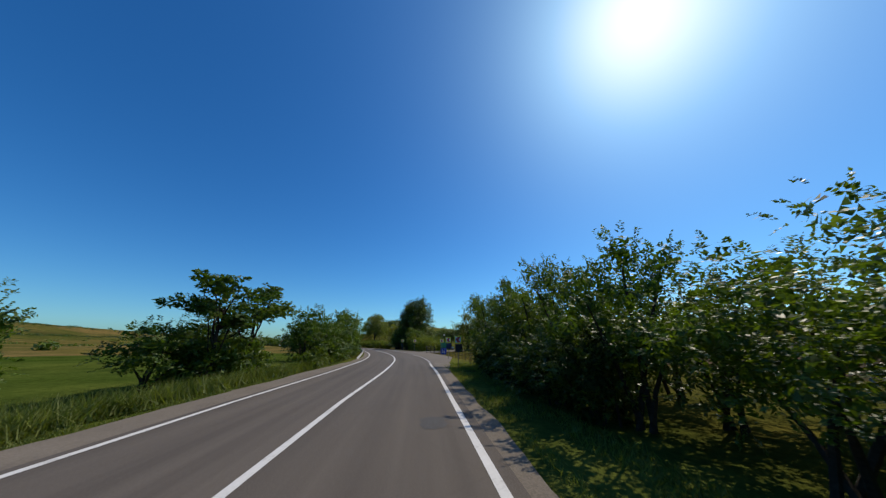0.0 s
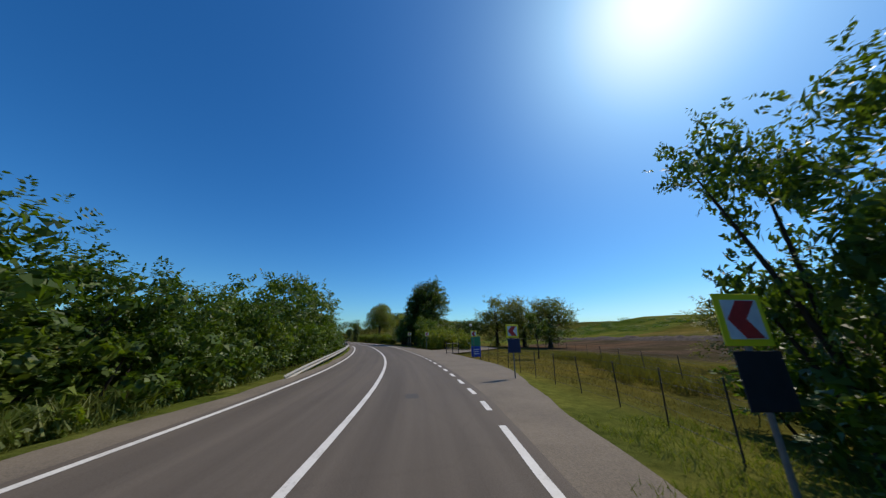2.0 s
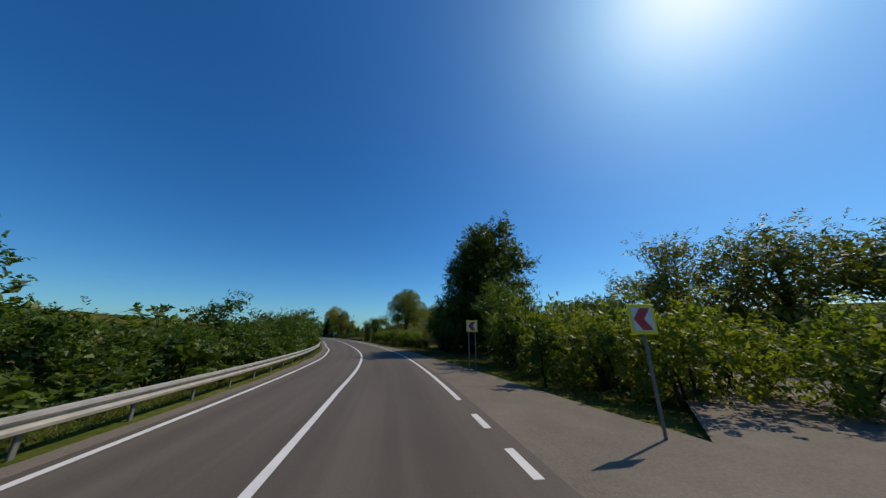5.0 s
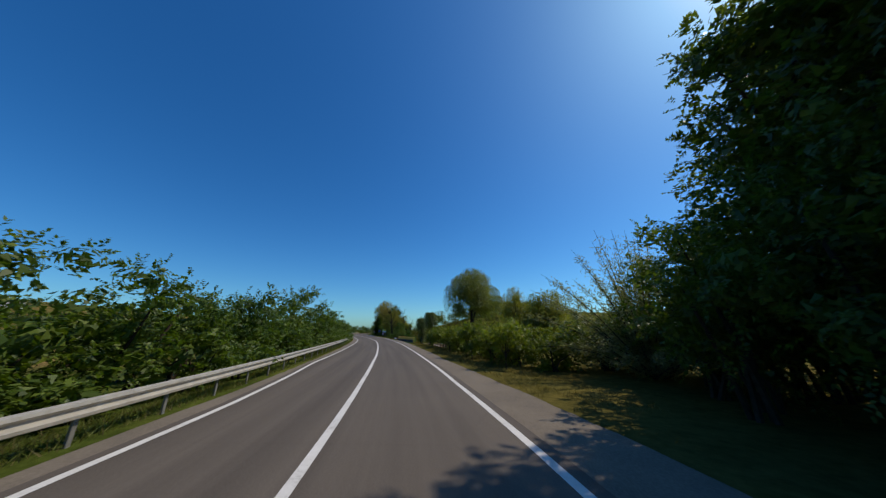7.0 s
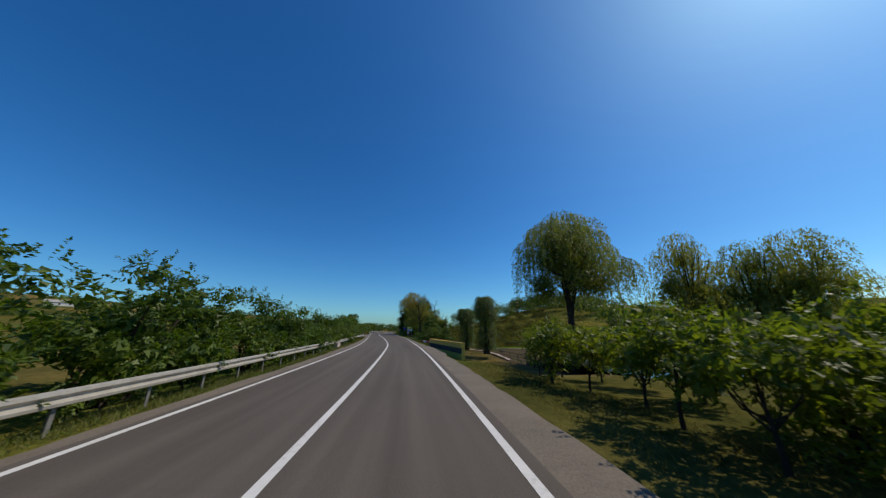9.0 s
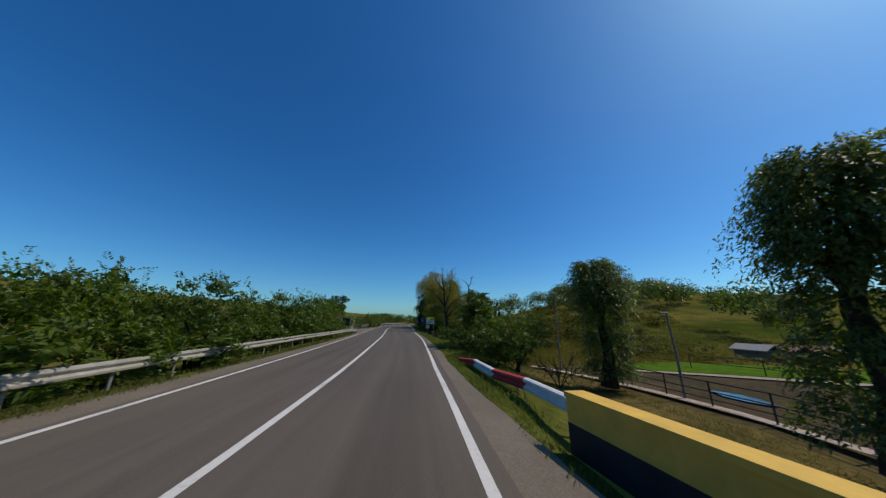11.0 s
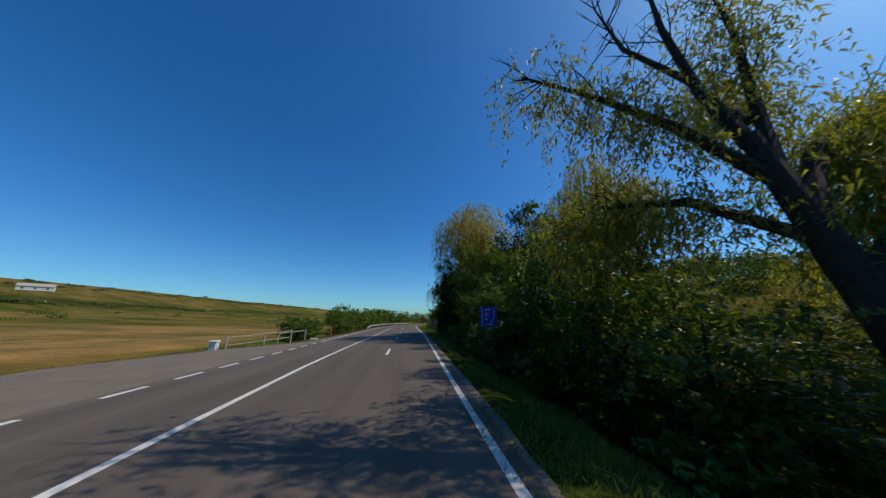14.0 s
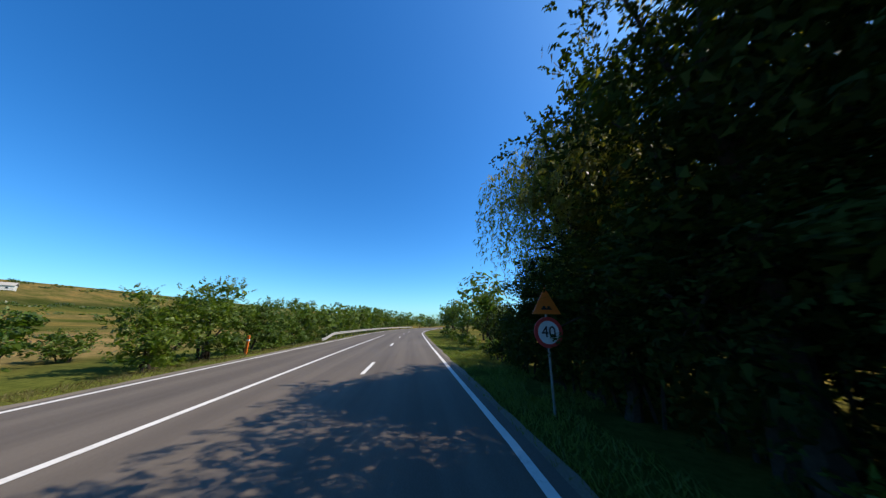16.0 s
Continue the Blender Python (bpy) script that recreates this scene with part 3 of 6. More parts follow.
def limbs(bm, r, height_, trunk_r, targets, start=.35, lean=0.0):
    """A trunk with limbs that reach towards the clumps of the crown."""
    z1 = height_ * .62
    pts = [Vector((lean * (q / z1) ** 1.5 * z1 * .4 + .05 * trunk_r * math.sin(5 * q), .06 * math.sin(3 * q + 1), q)) for q in [z1 * k / 6 for k in range(7)]]
    tube(bm, pts, [trunk_r * (1.25 if k == 0 else 1 - .11 * k) for k in range(7)], 8)
    for t in targets:
        f = r.uniform(start, .95)
        i = min(int(f * 6), 5)
        a = pts[i].lerp(pts[i + 1], f * 6 - i)
        b = Vector(t)
        m1 = a.lerp(b, .35) + Vector((0, 0, -.08 * (b - a).length))
        m2 = a.lerp(b, .7) + Vector((r.normal() * .12, r.normal() * .12, .04))
        rr = trunk_r * r.uniform(.28, .5)
        tube(bm, [a, m1, m2, b], [rr, rr * .75, rr * .5, rr * .18], 5)
    return pts


TEMPLATES = {}


def leafy(kind, name, label, category, h, radius, base, lumps, leaves, leaf, material, trunk_r, seed, slim=.58, stems=1, far=False, **kw):
    ob = root(name, Matrix.Identity(4), label, category)
    pos, alo, nrm, ln, c, size = lumps_crown(base, h, radius, lumps, leaves, leaf, seed, **kw)
    r = np.random.default_rng(seed + 50)
    bm = bmesh.new()
    if stems == 1:
        limbs(bm, r, h, trunk_r, c[:12], .3)
    else:
        for k in range(stems):
            a = 2 * math.pi * k / stems + r.random()
            b = c[k % lumps]
            foot = Vector((.22 * math.cos(a), .22 * math.sin(a), -.1))
            tip = Vector(b)
            tube(bm, [foot, foot.lerp(tip, .4) + Vector((0, 0, .25)), foot.lerp(tip, .75) + Vector((0, 0, .1)), tip], [trunk_r, trunk_r * .75, trunk_r * .5, trunk_r * .2], 5)
    part("trunk", bm, M_bark, ob)
    me = leaf_mesh("crown", pos, alo, nrm, ln, ln * slim, material, 0 if far else int(leaves * (1 - kw.get("core", .12))) // 13 * 13)
    cr = new("crown", me)
    cr.parent = ob
    TEMPLATES.setdefault(kind, []).append([ob, float(np.percentile(pos[:, 2], 99.3)), float(np.percentile(np.hypot(pos[:, 0], pos[:, 1]), 96)), False])
    return ob


def weeping(kind, name, label, h, radius, strands, leaf, material, trunk_r, seed, low=.3, dome=.5, per=16, fill=0, fill_from=.45, drop=.42, lobes=11, fill_r=.72):
    ob = root(name, Matrix.Identity(4), label, "tree")
    pos, alo, nrm, ln = strands_crown(h, radius, strands, seed, leaf, low, dome, per, 1.0, lobes, drop)
    if fill:
        p2, a2, n2, l2, c, size = lumps_crown(h * fill_from, h * .9, radius * fill_r, 20, fill, leaf * 1.0, seed + 1, sprigs=0, core=.3)
        pos, alo, nrm, ln = np.vstack([pos, p2]), np.vstack([alo, a2]), np.vstack([nrm, n2]), np.r_[ln, l2]
    r = np.random.default_rng(seed + 9)
    bm = bmesh.new()
    tg = unit(r.normal(size=(10, 3)) + np.array([0, 0, .8])) * np.array([radius * .6, radius * .6, h * .25]) + np.array([0, 0, h * .6])
    limbs(bm, r, h, trunk_r, tg, .4)
    part("trunk", bm, M_bark, ob)
    cr = new("crown", leaf_mesh("crown", pos, alo, nrm, ln, ln * .36, material))
    cr.parent = ob
    TEMPLATES.setdefault(kind, []).append([ob, float(np.percentile(pos[:, 2], 99.3)), float(np.percentile(np.hypot(pos[:, 0], pos[:, 1]), 96)), False])
    return ob


def ivy_column():
    """A pollard trunk hidden by shoots: a feathery head that spills outwards over a leafy stem."""
    h, r = 5.6, np.random.default_rng(95)
    ob = root("ivy_willow", Matrix.Identity(4), "pollard willow trunk wrapped in hanging green shoots", "tree")
    n, per = 1500, 18
    head = r.random(n) < .62
    z0 = np.where(head, h * r.uniform(.58, .88, n), h * r.uniform(.06, .64, n))
    a = r.uniform(0, 6.28, n)
    rise = np.where(head, r.uniform(-.1, 1.15, n) * (z0 / h), r.uniform(-.1, .5, n))
    out = np.stack([np.cos(a), np.sin(a), np.zeros(n)], 1)
    lump = 1 + .22 * np.sin(2.3 * a + z0 * 2.1) * np.cos(z0 * 3.0 + a)
    reach = np.where(head, r.uniform(.55, 1.25, n) * (1.25 - .5 * np.abs(z0 / h - .72) / .16), r.uniform(.35, .72, n)) * lump
    start = out * np.where(head, .25, .42 * lump)[:, None]
    start[:, 2] = z0
    u = np.sort(r.random((n, per)) ** .75, axis=1)
    pos = start[:, None, :] + out[:, None, :] * (u * reach[:, None] * np.cos(rise)[:, None])[..., None]
    pos[..., 2] += u * reach[:, None] * np.sin(rise)[:, None] - u ** 2.2 * np.where(head, .75, .6)[:, None] * reach[:, None]
    pos = pos.reshape(-1, 3)
    pos[:, 0] += .22 * np.sin(pos[:, 2] * .9)
    pos += r.normal(size=pos.shape) * .045
    pos[:, 2] = np.maximum(pos[:, 2], .02)
    uu = u.reshape(-1)
    alo = np.repeat(out, per, axis=0) * (1.0 - .6 * uu)[:, None] + np.array([0, 0, -.9]) * uu[:, None] + r.normal(size=pos.shape) * .4
    nrm = unit(np.repeat(out, per, axis=0) + r.normal(size=pos.shape) * .7 + np.array([0, 0, .6]))
    ln = .105 * r.uniform(.7, 1.4, len(pos)) * (1.25 - .45 * uu)
    bm = bmesh.new()
    limbs(bm, r, h, .26, unit(r.normal(size=(8, 3)) + np.array([0, 0, .6])) * .8 + np.array([0, 0, h * .72]), .7)
    part("trunk", bm, M_bark, ob)
    cr = new("crown", leaf_mesh("crown", pos, alo, nrm, ln, ln * .36, M_leaf_column))
    cr.parent = ob
    TEMPLATES.setdefault("column", []).append([ob, float(np.percentile(pos[:, 2], 99.3)), float(np.percentile(np.hypot(pos[:, 0], pos[:, 1]), 96)), False])


def place(kind, s, d, h, wide=None, variant=None, group="", z=None, spin=None):
    """Sets a plant of that kind, h metres high and about `wide` across, beside the road."""
    options = TEMPLATES[kind]
    i = rng.integers(len(options)) if variant is None else variant % len(options)
    t = options[i]
    k = h / t[1]
    w = k if wide is None else wide / (2 * t[2])
    p = P(s, d, (ground_at(s, d) if z is None else z) - .04)
    m = Matrix.Translation(p) @ Matrix.Rotation(rng.uniform(0, 6.28) if spin is None else spin, 4, "Z") @ Matrix.Diagonal((w, w, k, 1))
    if not t[3]:
        t[3] = True
        ob = t[0]
        ob.matrix_basis = m
    else:
        ob = t[0].copy()
        scene.collection.objects.link(ob)
        ob.matrix_basis = m
        for c in t[0].children:
            e = c.copy()
            scene.collection.objects.link(e)
            e.parent = ob
    if group:
        tagged(ob, group=group)
    return ob


for k in range(4):
    leafy("shrub", "shrub_tree", "bushy green roadside shrub tree with sprouting tops", "tree", 4.6, 2.3, .1, 36, 5000, .122, M_leaf, .07, 10 + k, stems=5, sprigs=40, lump_r=(.22, .42), core=.26)
for k in range(3):
    leafy("bush", "bush", "dense low green roadside bush", "bush", 2.4, 1.5, .05, 22, 1700, .14, M_leaf, .04, 30 + k, stems=3, sprigs=14, lump_r=(.26, .46), core=.28)
for k in range(3):
    leafy("hedge", "hedge_tree", "leafy green hedge tree with long glossy leaves", "tree", 6.0, 2.5, .3, 44, 8400, .108, M_leaf, .08, 40 + k, slim=.55, stems=4, sprigs=70, lump_r=(.2, .37), core=.24)
for k in range(2):
    leafy("orchard", "fruit_shrub", "light green pruned shrub on a thin stem", "shrub", 2.6, 1.5, .45, 26, 2500, .115, M_leaf_light, .05, 60 + k, sprigs=20, lump_r=(.24, .44), core=.24)
for k in range(2):
    leafy("softbush", "bush", "soft yellowish green rounded garden bush", "bush", 3.2, 2.0, -.5, 34, 3600, .12, M_leaf_light, .05, 66 + k, stems=5, sprigs=20, lump_r=(.24, .42), core=.24)
for k in range(2):
    leafy("backshrub", "shrub_tree", "green shrub standing behind the front row", "tree", 4.6, 2.4, .1, 30, 1500, .28, M_leaf, .06, 101 + k, stems=3, sprigs=20, core=.1, far=True)
    leafy("under", "understorey_tree", "dark green understorey tree leafy to the ground", "tree", 5.0, 2.4, .1, 36, 3600, .12, M_leaf_dark, .07, 103 + k, stems=4, sprigs=20, core=.26)
    leafy("scrub", "scrub_bush", "low olive green scrub bush", "bush", 2.0, 2.0, .0, 18, 440, .22, M_leaf_olive, .03, 105 + k, stems=3, sprigs=8, core=.1, far=True)
leafy("tall", "tall_tree", "tall dark green broadleaf tree", "tree", 16, 4.4, 1.6, 90, 15000, .2, M_leaf_dark, .28, 70, core=.13, sprigs=60, lump_r=(.16, .34), slim=.6, far=True)
leafy("tall", "tall_tree", "tall dark green broadleaf tree", "tree", 16, 4.2, 1.5, 90, 15000, .2, M_leaf_dark, .25, 71, core=.13, sprigs=60, lump_r=(.16, .34), slim=.6, far=True)
leafy("broad", "broad_tree", "dark green spreading broadleaf tree", "tree", 6.5, 4.2, 1.6, 46, 7000, .19, M_leaf_dark, .18, 74, sprigs=20, squash=.6, lump_r=(.2, .36), core=.16, far=True)
leafy("young", "young_tree", "young roadside tree with open green crown", "tree", 6.0, 2.2, 1.2, 30, 4200, .15, M_leaf, .09, 77, sprigs=40, lump_r=(.14, .3), squash=.6, core=.08)
leafy("young", "young_tree", "young roadside tree with open green crown", "tree", 6.0, 2.2, 1.0, 30, 4200, .15, M_leaf, .09, 78, sprigs=40, lump_r=(.14, .3), squash=.6, core=.08)
leafy("poplar", "poplar_tree", "slim green poplar tree", "tree", 5.0, 1.2, .4, 26, 2400, .15, M_leaf, .07, 80, sprigs=14)
weeping("willow", "willow_tree", "weeping willow with hanging yellowish green shoots", 13, 4.6, 800, .22, M_leaf_willow, .35, 90, per=20, fill=14000, low=.02, dome=1.25, lobes=19, drop=.75, fill_from=-.35, fill_r=.86)
weeping("willow", "willow_tree", "weeping willow with hanging yellowish green shoots", 12, 4.2, 800, .22, M_leaf_willow, .32, 91, per=20, fill=14000, low=.02, dome=1.15, lobes=19, drop=.75, fill_from=-.35, fill_r=.86)
weeping("goldwillow", "willow_tree", "tall willow with yellowish foliage", 12, 4.0, 1000, .17, M_leaf_gold, .30, 93, fill=7000, low=.25, per=20, dome=.75, lobes=15, fill_from=.3)
ivy_column()
for k in range(2):
    leafy("lowwillow", "willow_tree", "dense rounded willow leafy to the ground", "tree", 10, 4.6, -1.2, 60, 9000, .23, M_leaf_lowwillow, .3, 99 + 7 * k, slim=.36, sprigs=30, lump_r=(.28, .46), core=.4, far=True)
weeping("bigwillow", "willow_tree", "large golden weeping willow over the bank", 17, 6.0, 2400, .21, M_leaf_willow, .45, 97, low=.24, per=20, fill=16000, dome=.7, lobes=15, drop=.5, fill_from=.22, fill_r=.76)
# both kinds have their shaded look put into the leaf colour
for k in range(2):
    leafy("darkbush", "bush", "bush leafy to the ground, shade put into its leaf colour", "bush", 2.2, 1.4, -.2, 22, 1700, .105, M_leaf_shade, .04, 181 + k, stems=3, sprigs=12, lump_r=(.26, .46), core=.34)
    leafy("dense", "broadleaf_tree", "tall broadleaf tree with a close heavy crown, leaf colour darkened for shade", "tree", 14, 4.4, 1.0, 100, 15000, .15, M_leaf_shade, .26, 171 + k, core=.3, sprigs=60, lump_r=(.2, .36), slim=.6)

# left side: shrubs behind the verge and the guard rail
for s, d, h in [(8.0, -9.7, 3.9), (15.4, -8, 5.6), (18.5, -8.0, 5.9), (25.6, -7.2, 5.2), (27.8, -7.4, 4.6), (30, -7, 4.4), (32.2, -7.2, 4.2), (34.4, -7, 4.3)]:
    place("young" if s < 20 and h > 4.4 else "shrub", s, d, h, h * .9, group="roadside trees")
for s, d, h in [(13.9, -9.4, 3.2), (17.3, -9.8, 3.6), (19.6, -9.6, 3.4)]:
    place("shrub", s, d, h, h * 1.3, group="roadside trees")
for s, d, h in [(22.7, -5.6, 1.6), (14.9, -8.2, 2.2), (17.2, -8.0, 2.4), (16.2, -9.2, 3.0), (18.8, -8.8, 2.7), (20.2, -8.4, 1.9), (26.4, -6.2, 2.4), (28.4, -6.0, 2.2), (30.6, -6.1, 2.6), (32.8, -6.0, 2.4), (35, -6.2, 2.8), (37, -6.2, 2.8)]:
    place("bush", s, d, h, h * 1.25, group="roadside bushes")
for s, h in [(36.2, 4.6), (38.9, 6.0), (42.5, 6.7), (47, 6.4), (51, 6.0), (55, 5.2), (59, 4.4), (63, 3.0), (66, 2.4), (68.5, 2.6), (71.2, 4.3), (74, 3.2), (77, 3.6), (80, 4.0), (83.4, 4.1), (86.4, 4.2), (89, 4.4), (92, 3.8), (96, 4.5),
             (100.3, 3.2), (104, 5.0), (109, 6.3), (113, 4.2), (117, 4.6), (121, 4.3), (125, 4.6), (130, 4.0), (133, 3.0), (136.6, 2.7), (140.5, 4.3), (145, 3.9), (147.5, 3.9), (150.5, 4.2), (155, 3.7), (160, 4.4), (163, 3.8), (166, 4.6), (171, 4.3), (174, 4.7)]:
    place("shrub", s, -7.0 + rng.uniform(-.4, .3), h, max(h * .95, 3.6), group="shrubs behind the guard rail")
for s in np.arange(38, 177, 3.1):
    place("bush", s, -5.9 + rng.uniform(-.3, .3), rng.uniform(1.5, 2.4), rng.uniform(2.4, 3.3), group="bushes behind the guard rail")
for s in np.arange(40, 186, 6.2):
    place("backshrub", s, -10.8 + rng.uniform(-.8, .8), rng.uniform(3.0, 4.2), 4.6, group="shrubs behind the guard rail")
place("shrub", 177.4, -8.4, 5.2, 4.4, group="roadside trees")
place("shrub", 180.4, -9.2, 5.2, 4.4, group="roadside trees")
place("young", 184.4, -8.4, 6.2, 5.0, group="roadside trees")
place("young", 181.5, -8.6, 6.0, 4.6, group="roadside trees")
place("bush", 187.6, -8.4, 2.6, 3.2, group="roadside bushes")
place("bush", 189.6, -9.6, 1.6, 2.4, group="roadside bushes")
for s, d, h in [(215.5, -7.4, 1.9), (218.5, -7.8, 2.5), (223.6, -9.0, 2.6), (225.9, -9.8, 2.0), (221, -9.5, 2.0), (217.0, -8.8, 2.0), (220.4, -8.0, 2.1)]:
    place("bush", s, d, h, h * 1.35, group="roadside bushes")
place("bush", 230.0, -14.4, 2.8, 4.0, group="roadside bushes")
place("bush", 233.5, -14.6, 1.8, 2.8, group="roadside bushes")
for s, h in [(230.5, 3.9), (234.6, 5.0), (238, 4.0), (242, 4.3), (247, 4.6), (252, 4.8), (258, 5.0), (264, 5.4), (270, 5.6), (277, 6.0), (284, 6.2), (292, 6.4), (300, 6.4), (310, 6.6), (322, 6.8), (335, 7), (350, 7), (366, 7)]:
    place("shrub" if s < 245 else "backshrub", s, -8.0 + rng.uniform(-.5, .3), h, h * 1.05, group="roadside shrubs")
for s in np.arange(229, 300, 5.0):
    place("bush", s, -6.8 + rng.uniform(-.3, .3), rng.uniform(1.6, 2.2), 2.8, group="roadside bushes")

# right side: the hedge, entrance, garden, ponds and the tree row
for s, d, h, w in [(-6, 8.4, 4.6, 4.6), (-2.5, 8.0, 4.2, 4.4), (1.0, 7.8, 3.6, 4.2), (3.8, 7.8, 3.7, 3.8), (6.9, 7.6, 4.5, 3.6), (9.9, 7.7, 5.1, 3.2), (12.4, 7.7, 4.3, 3.6), (14.4, 7.7, 5.0, 3.4), (19.2, 8.4, 3.8, 3.6), (21.2, 8.0, 5.4, 3.8), (23.7, 8.2, 6.2, 3.4)]:
    place("hedge", s, d, h, w, group="hedge trees")
for s, d, h in [(0, 6.9, 1.8), (7.4, 6.8, 2.2), (9.5, 6.9, 2.4), (12, 6.9, 2.4), (14.5, 7.0, 2.6), (17, 7.2, 2.4), (19.6, 7.6, 2.2), (22.8, 7.7, 1.6), (24.2, 8.9, 2.0), (25.4, 9.6, 1.8), (23.4, 9.8, 2.2)]:
    place("under" if 5 < s < 20 else "bush", s, d, h, h * 1.35, group="hedge bushes")
# dark-leaved bushes: the shade at the hedge's foot is in their colour
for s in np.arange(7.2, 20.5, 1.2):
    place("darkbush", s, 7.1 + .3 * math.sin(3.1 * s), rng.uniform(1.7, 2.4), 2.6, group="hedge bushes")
# darkbush paints in the shade at both ends, plain bush stays lighter between
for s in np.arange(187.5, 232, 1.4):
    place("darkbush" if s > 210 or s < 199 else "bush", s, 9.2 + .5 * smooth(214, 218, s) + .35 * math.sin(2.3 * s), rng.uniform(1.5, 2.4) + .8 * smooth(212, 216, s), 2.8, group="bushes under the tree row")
for s in np.arange(8.0, 20.5, 2.0):
    place("under", s, 7.3 + .35 * math.sin(2.1 * s), rng.uniform(2.6, 3.4), 3.2, group="hedge bushes")
place("young", 16.3, 8.0, 5.5, 2.9, group="hedge trees")
# back row added to stop light and sky coming through the hedge
for s, d, h in [(0, 10.2, 3.4), (3.4, 10.0, 3.4), (6.8, 9.8, 3.8), (10.0, 9.8, 4.0), (13.0, 9.8, 3.9), (16.0, 10.0, 3.6)]:
    place("under", s, d, h, 4.2, group="hedge trees")
place("lowwillow", 71.8, 25.6, 10.4, 9.6, group="willows by the entrance")
place("lowwillow", 66.8, 28.0, 9.4, 10.4, group="willows by the entrance")
place("lowwillow", 62.5, 30.0, 8.6, 10.4, group="willows by the entrance")
place("young", 44.5, 14.5, 4.2, 2.4)
place("lowwillow", 34.0, 22.2, 4.8, 6.4)
for s, d, h, w in [(60.9, 10.2, 3.3, 4.0), (63.4, 9.8, 3.5, 4.4), (67.6, 12.2, 3.7, 4.2), (70.8, 12.2, 4.0, 4.2), (69.2, 9.0, 4.3, 4.4), (66.4, 9.9, 4.0, 4.2), (64.0, 11.6, 3.6, 3.8), (62.0, 13.0, 3.2, 3.6), (66.0, 13.6, 3.2, 3.8), (59, 13, 3.0, 3.6)]:
    place("softbush", s, d, h, w, group="garden bushes")
for s in np.arange(92.8, 113, 2.3):
    place("softbush", s, 8.8 + .6 * math.sin(s * 1.7), rng.uniform(2.3, 2.9), rng.uniform(2.7, 3.3), group="garden bushes")
place("poplar", 64.1, 7.5, 2.6, 1.6)
for s, d, h, w in [(76, 19, 5.2, 7.0), (80, 24, 5.8, 8.0), (73, 21, 5.4, 7.0), (88, 22, 6.2, 8)]:
    place("broad", s, d, h, w, group="garden trees")
place("hedge", 71.2, 9.8, 5.4, 4.8)
place("hedge", 73.4, 10.4, 5.8, 4.6)
place("tall", 82.0, 11.5, 13.0, 6.4, variant=0)
place("tall", 79.8, 13.8, 15.0, 7.4, variant=0)
place("tall", 84.8, 17.4, 15.0, 7.0, variant=1)
place("under", 81.4, 14.0, 5.4, 5.0, group="trees under the tall ones")
place("under", 79.6, 12.0, 4.4, 4.0, group="trees under the tall ones")
place("tall", 82.6, 13.4, 14.0, 7.6, variant=1)
place("tall", 84.4, 12.0, 11.6, 5.2, variant=0)
# added at the back to block the sun from the hedge trees
place("tall", 86.6, 15.6, 9.0, 7.2, variant=1)
for s, d, h, w in [(85.8, 10.6, 4.8, 4.4), (88.0, 12.4, 4.2, 4.4), (83.6, 12.6, 5.4, 4.8), (86.2, 13.6, 5.0, 5.0), (82.6, 11.0, 5.0, 4.2), (90.4, 12.8, 3.6, 4.6), (93.0, 12.2, 2.6, 3.4), (89.2, 15.0, 4.0, 5.0)]:
    place("under", s, d, h, w, group="trees under the tall ones")
for s, d, h, w in [(87.0, 10.8, 4.6, 4.0), (85.2, 9.4, 5.2, 4.2), (83.0, 9.0, 6.2, 4.4), (80.4, 9.6, 6.0, 4.0), (86.8, 13.4, 7.0, 5.0), (80, 13, 8, 5.4)]:
    place("hedge", s, d, h, w, group="trees under the tall ones")
for s in np.arange(93.5, 122, 1.75):
    place("orchard", s, 7.2 + .5 * math.sin(s) + max(s - 108, 0) * .08, rng.uniform(2.1, 2.7), rng.uniform(2.0, 2.7), group="garden shrub row")
for s in np.arange(94, 124, 2.6):
    place("orchard", s, 10.4 + .6 * math.sin(s * 2), rng.uniform(2.1, 2.8), rng.uniform(2.2, 2.9), group="garden shrub row")
for s, d, h in [(126.6, 25.3, 11.4), (124.6, 28.6, 9.8), (122.9, 30.6, 10.0)]:
    place("willow", s, d, h, 6.6, group="willows by the ponds")
place("bigwillow", 134.4, 19.6, 17.0, 12.2)
place("column", 141.7, 12.6, 7.0, 3.4, group="pollard willows", z=-1.1)
place("column", 149.5, 12.3, 6.0, 3.2, group="pollard willows", z=-1.1)
for s, d, h, w in [(150.4, 8.0, 3.0, 3.6), (153.2, 8.4, 1.3, 2.0), (160.4, 8.6, 4.4, 3.0), (157.2, 8.4, 2.8, 3.2)]:
    place("hedge", s, d, h, w, group="bank trees")
place("young", 158.0, 8.0, 5.0, 3.5, group="bank trees")
place("young", 156.6, 8.0, 4.6, 3.4, group="bank trees")
place("young", 159.4, 8.3, 4.9, 3.4, group="bank trees")
for s, d, h in [(150.4, 7.0, 1.6), (152.8, 6.8, 1.8), (155.4, 7.2, 2.0), (157.6, 7.0, 1.8), (163.0, 9.4, 1.6), (165.4, 10.4, 1.8), (168.2, 11.5, 1.7), (176.0, 8.5, 2.3), (177.8, 8.8, 2.2), (177.0, 9.9, 2.5), (173.9, 8.9, 1.3), (172.6, 9.3, 1.1), (171, 14, 1.6), (166, 14, 2.0), (166.4, 11.7, 2.5), (168.2, 13.2, 2.2), (164.8, 12.6, 2.9)]:
    place("bush", s, d, h, h * 1.35, group="bank bushes")
place("young", 163.4, 11.8, 3.9, 3.2, group="bank trees")
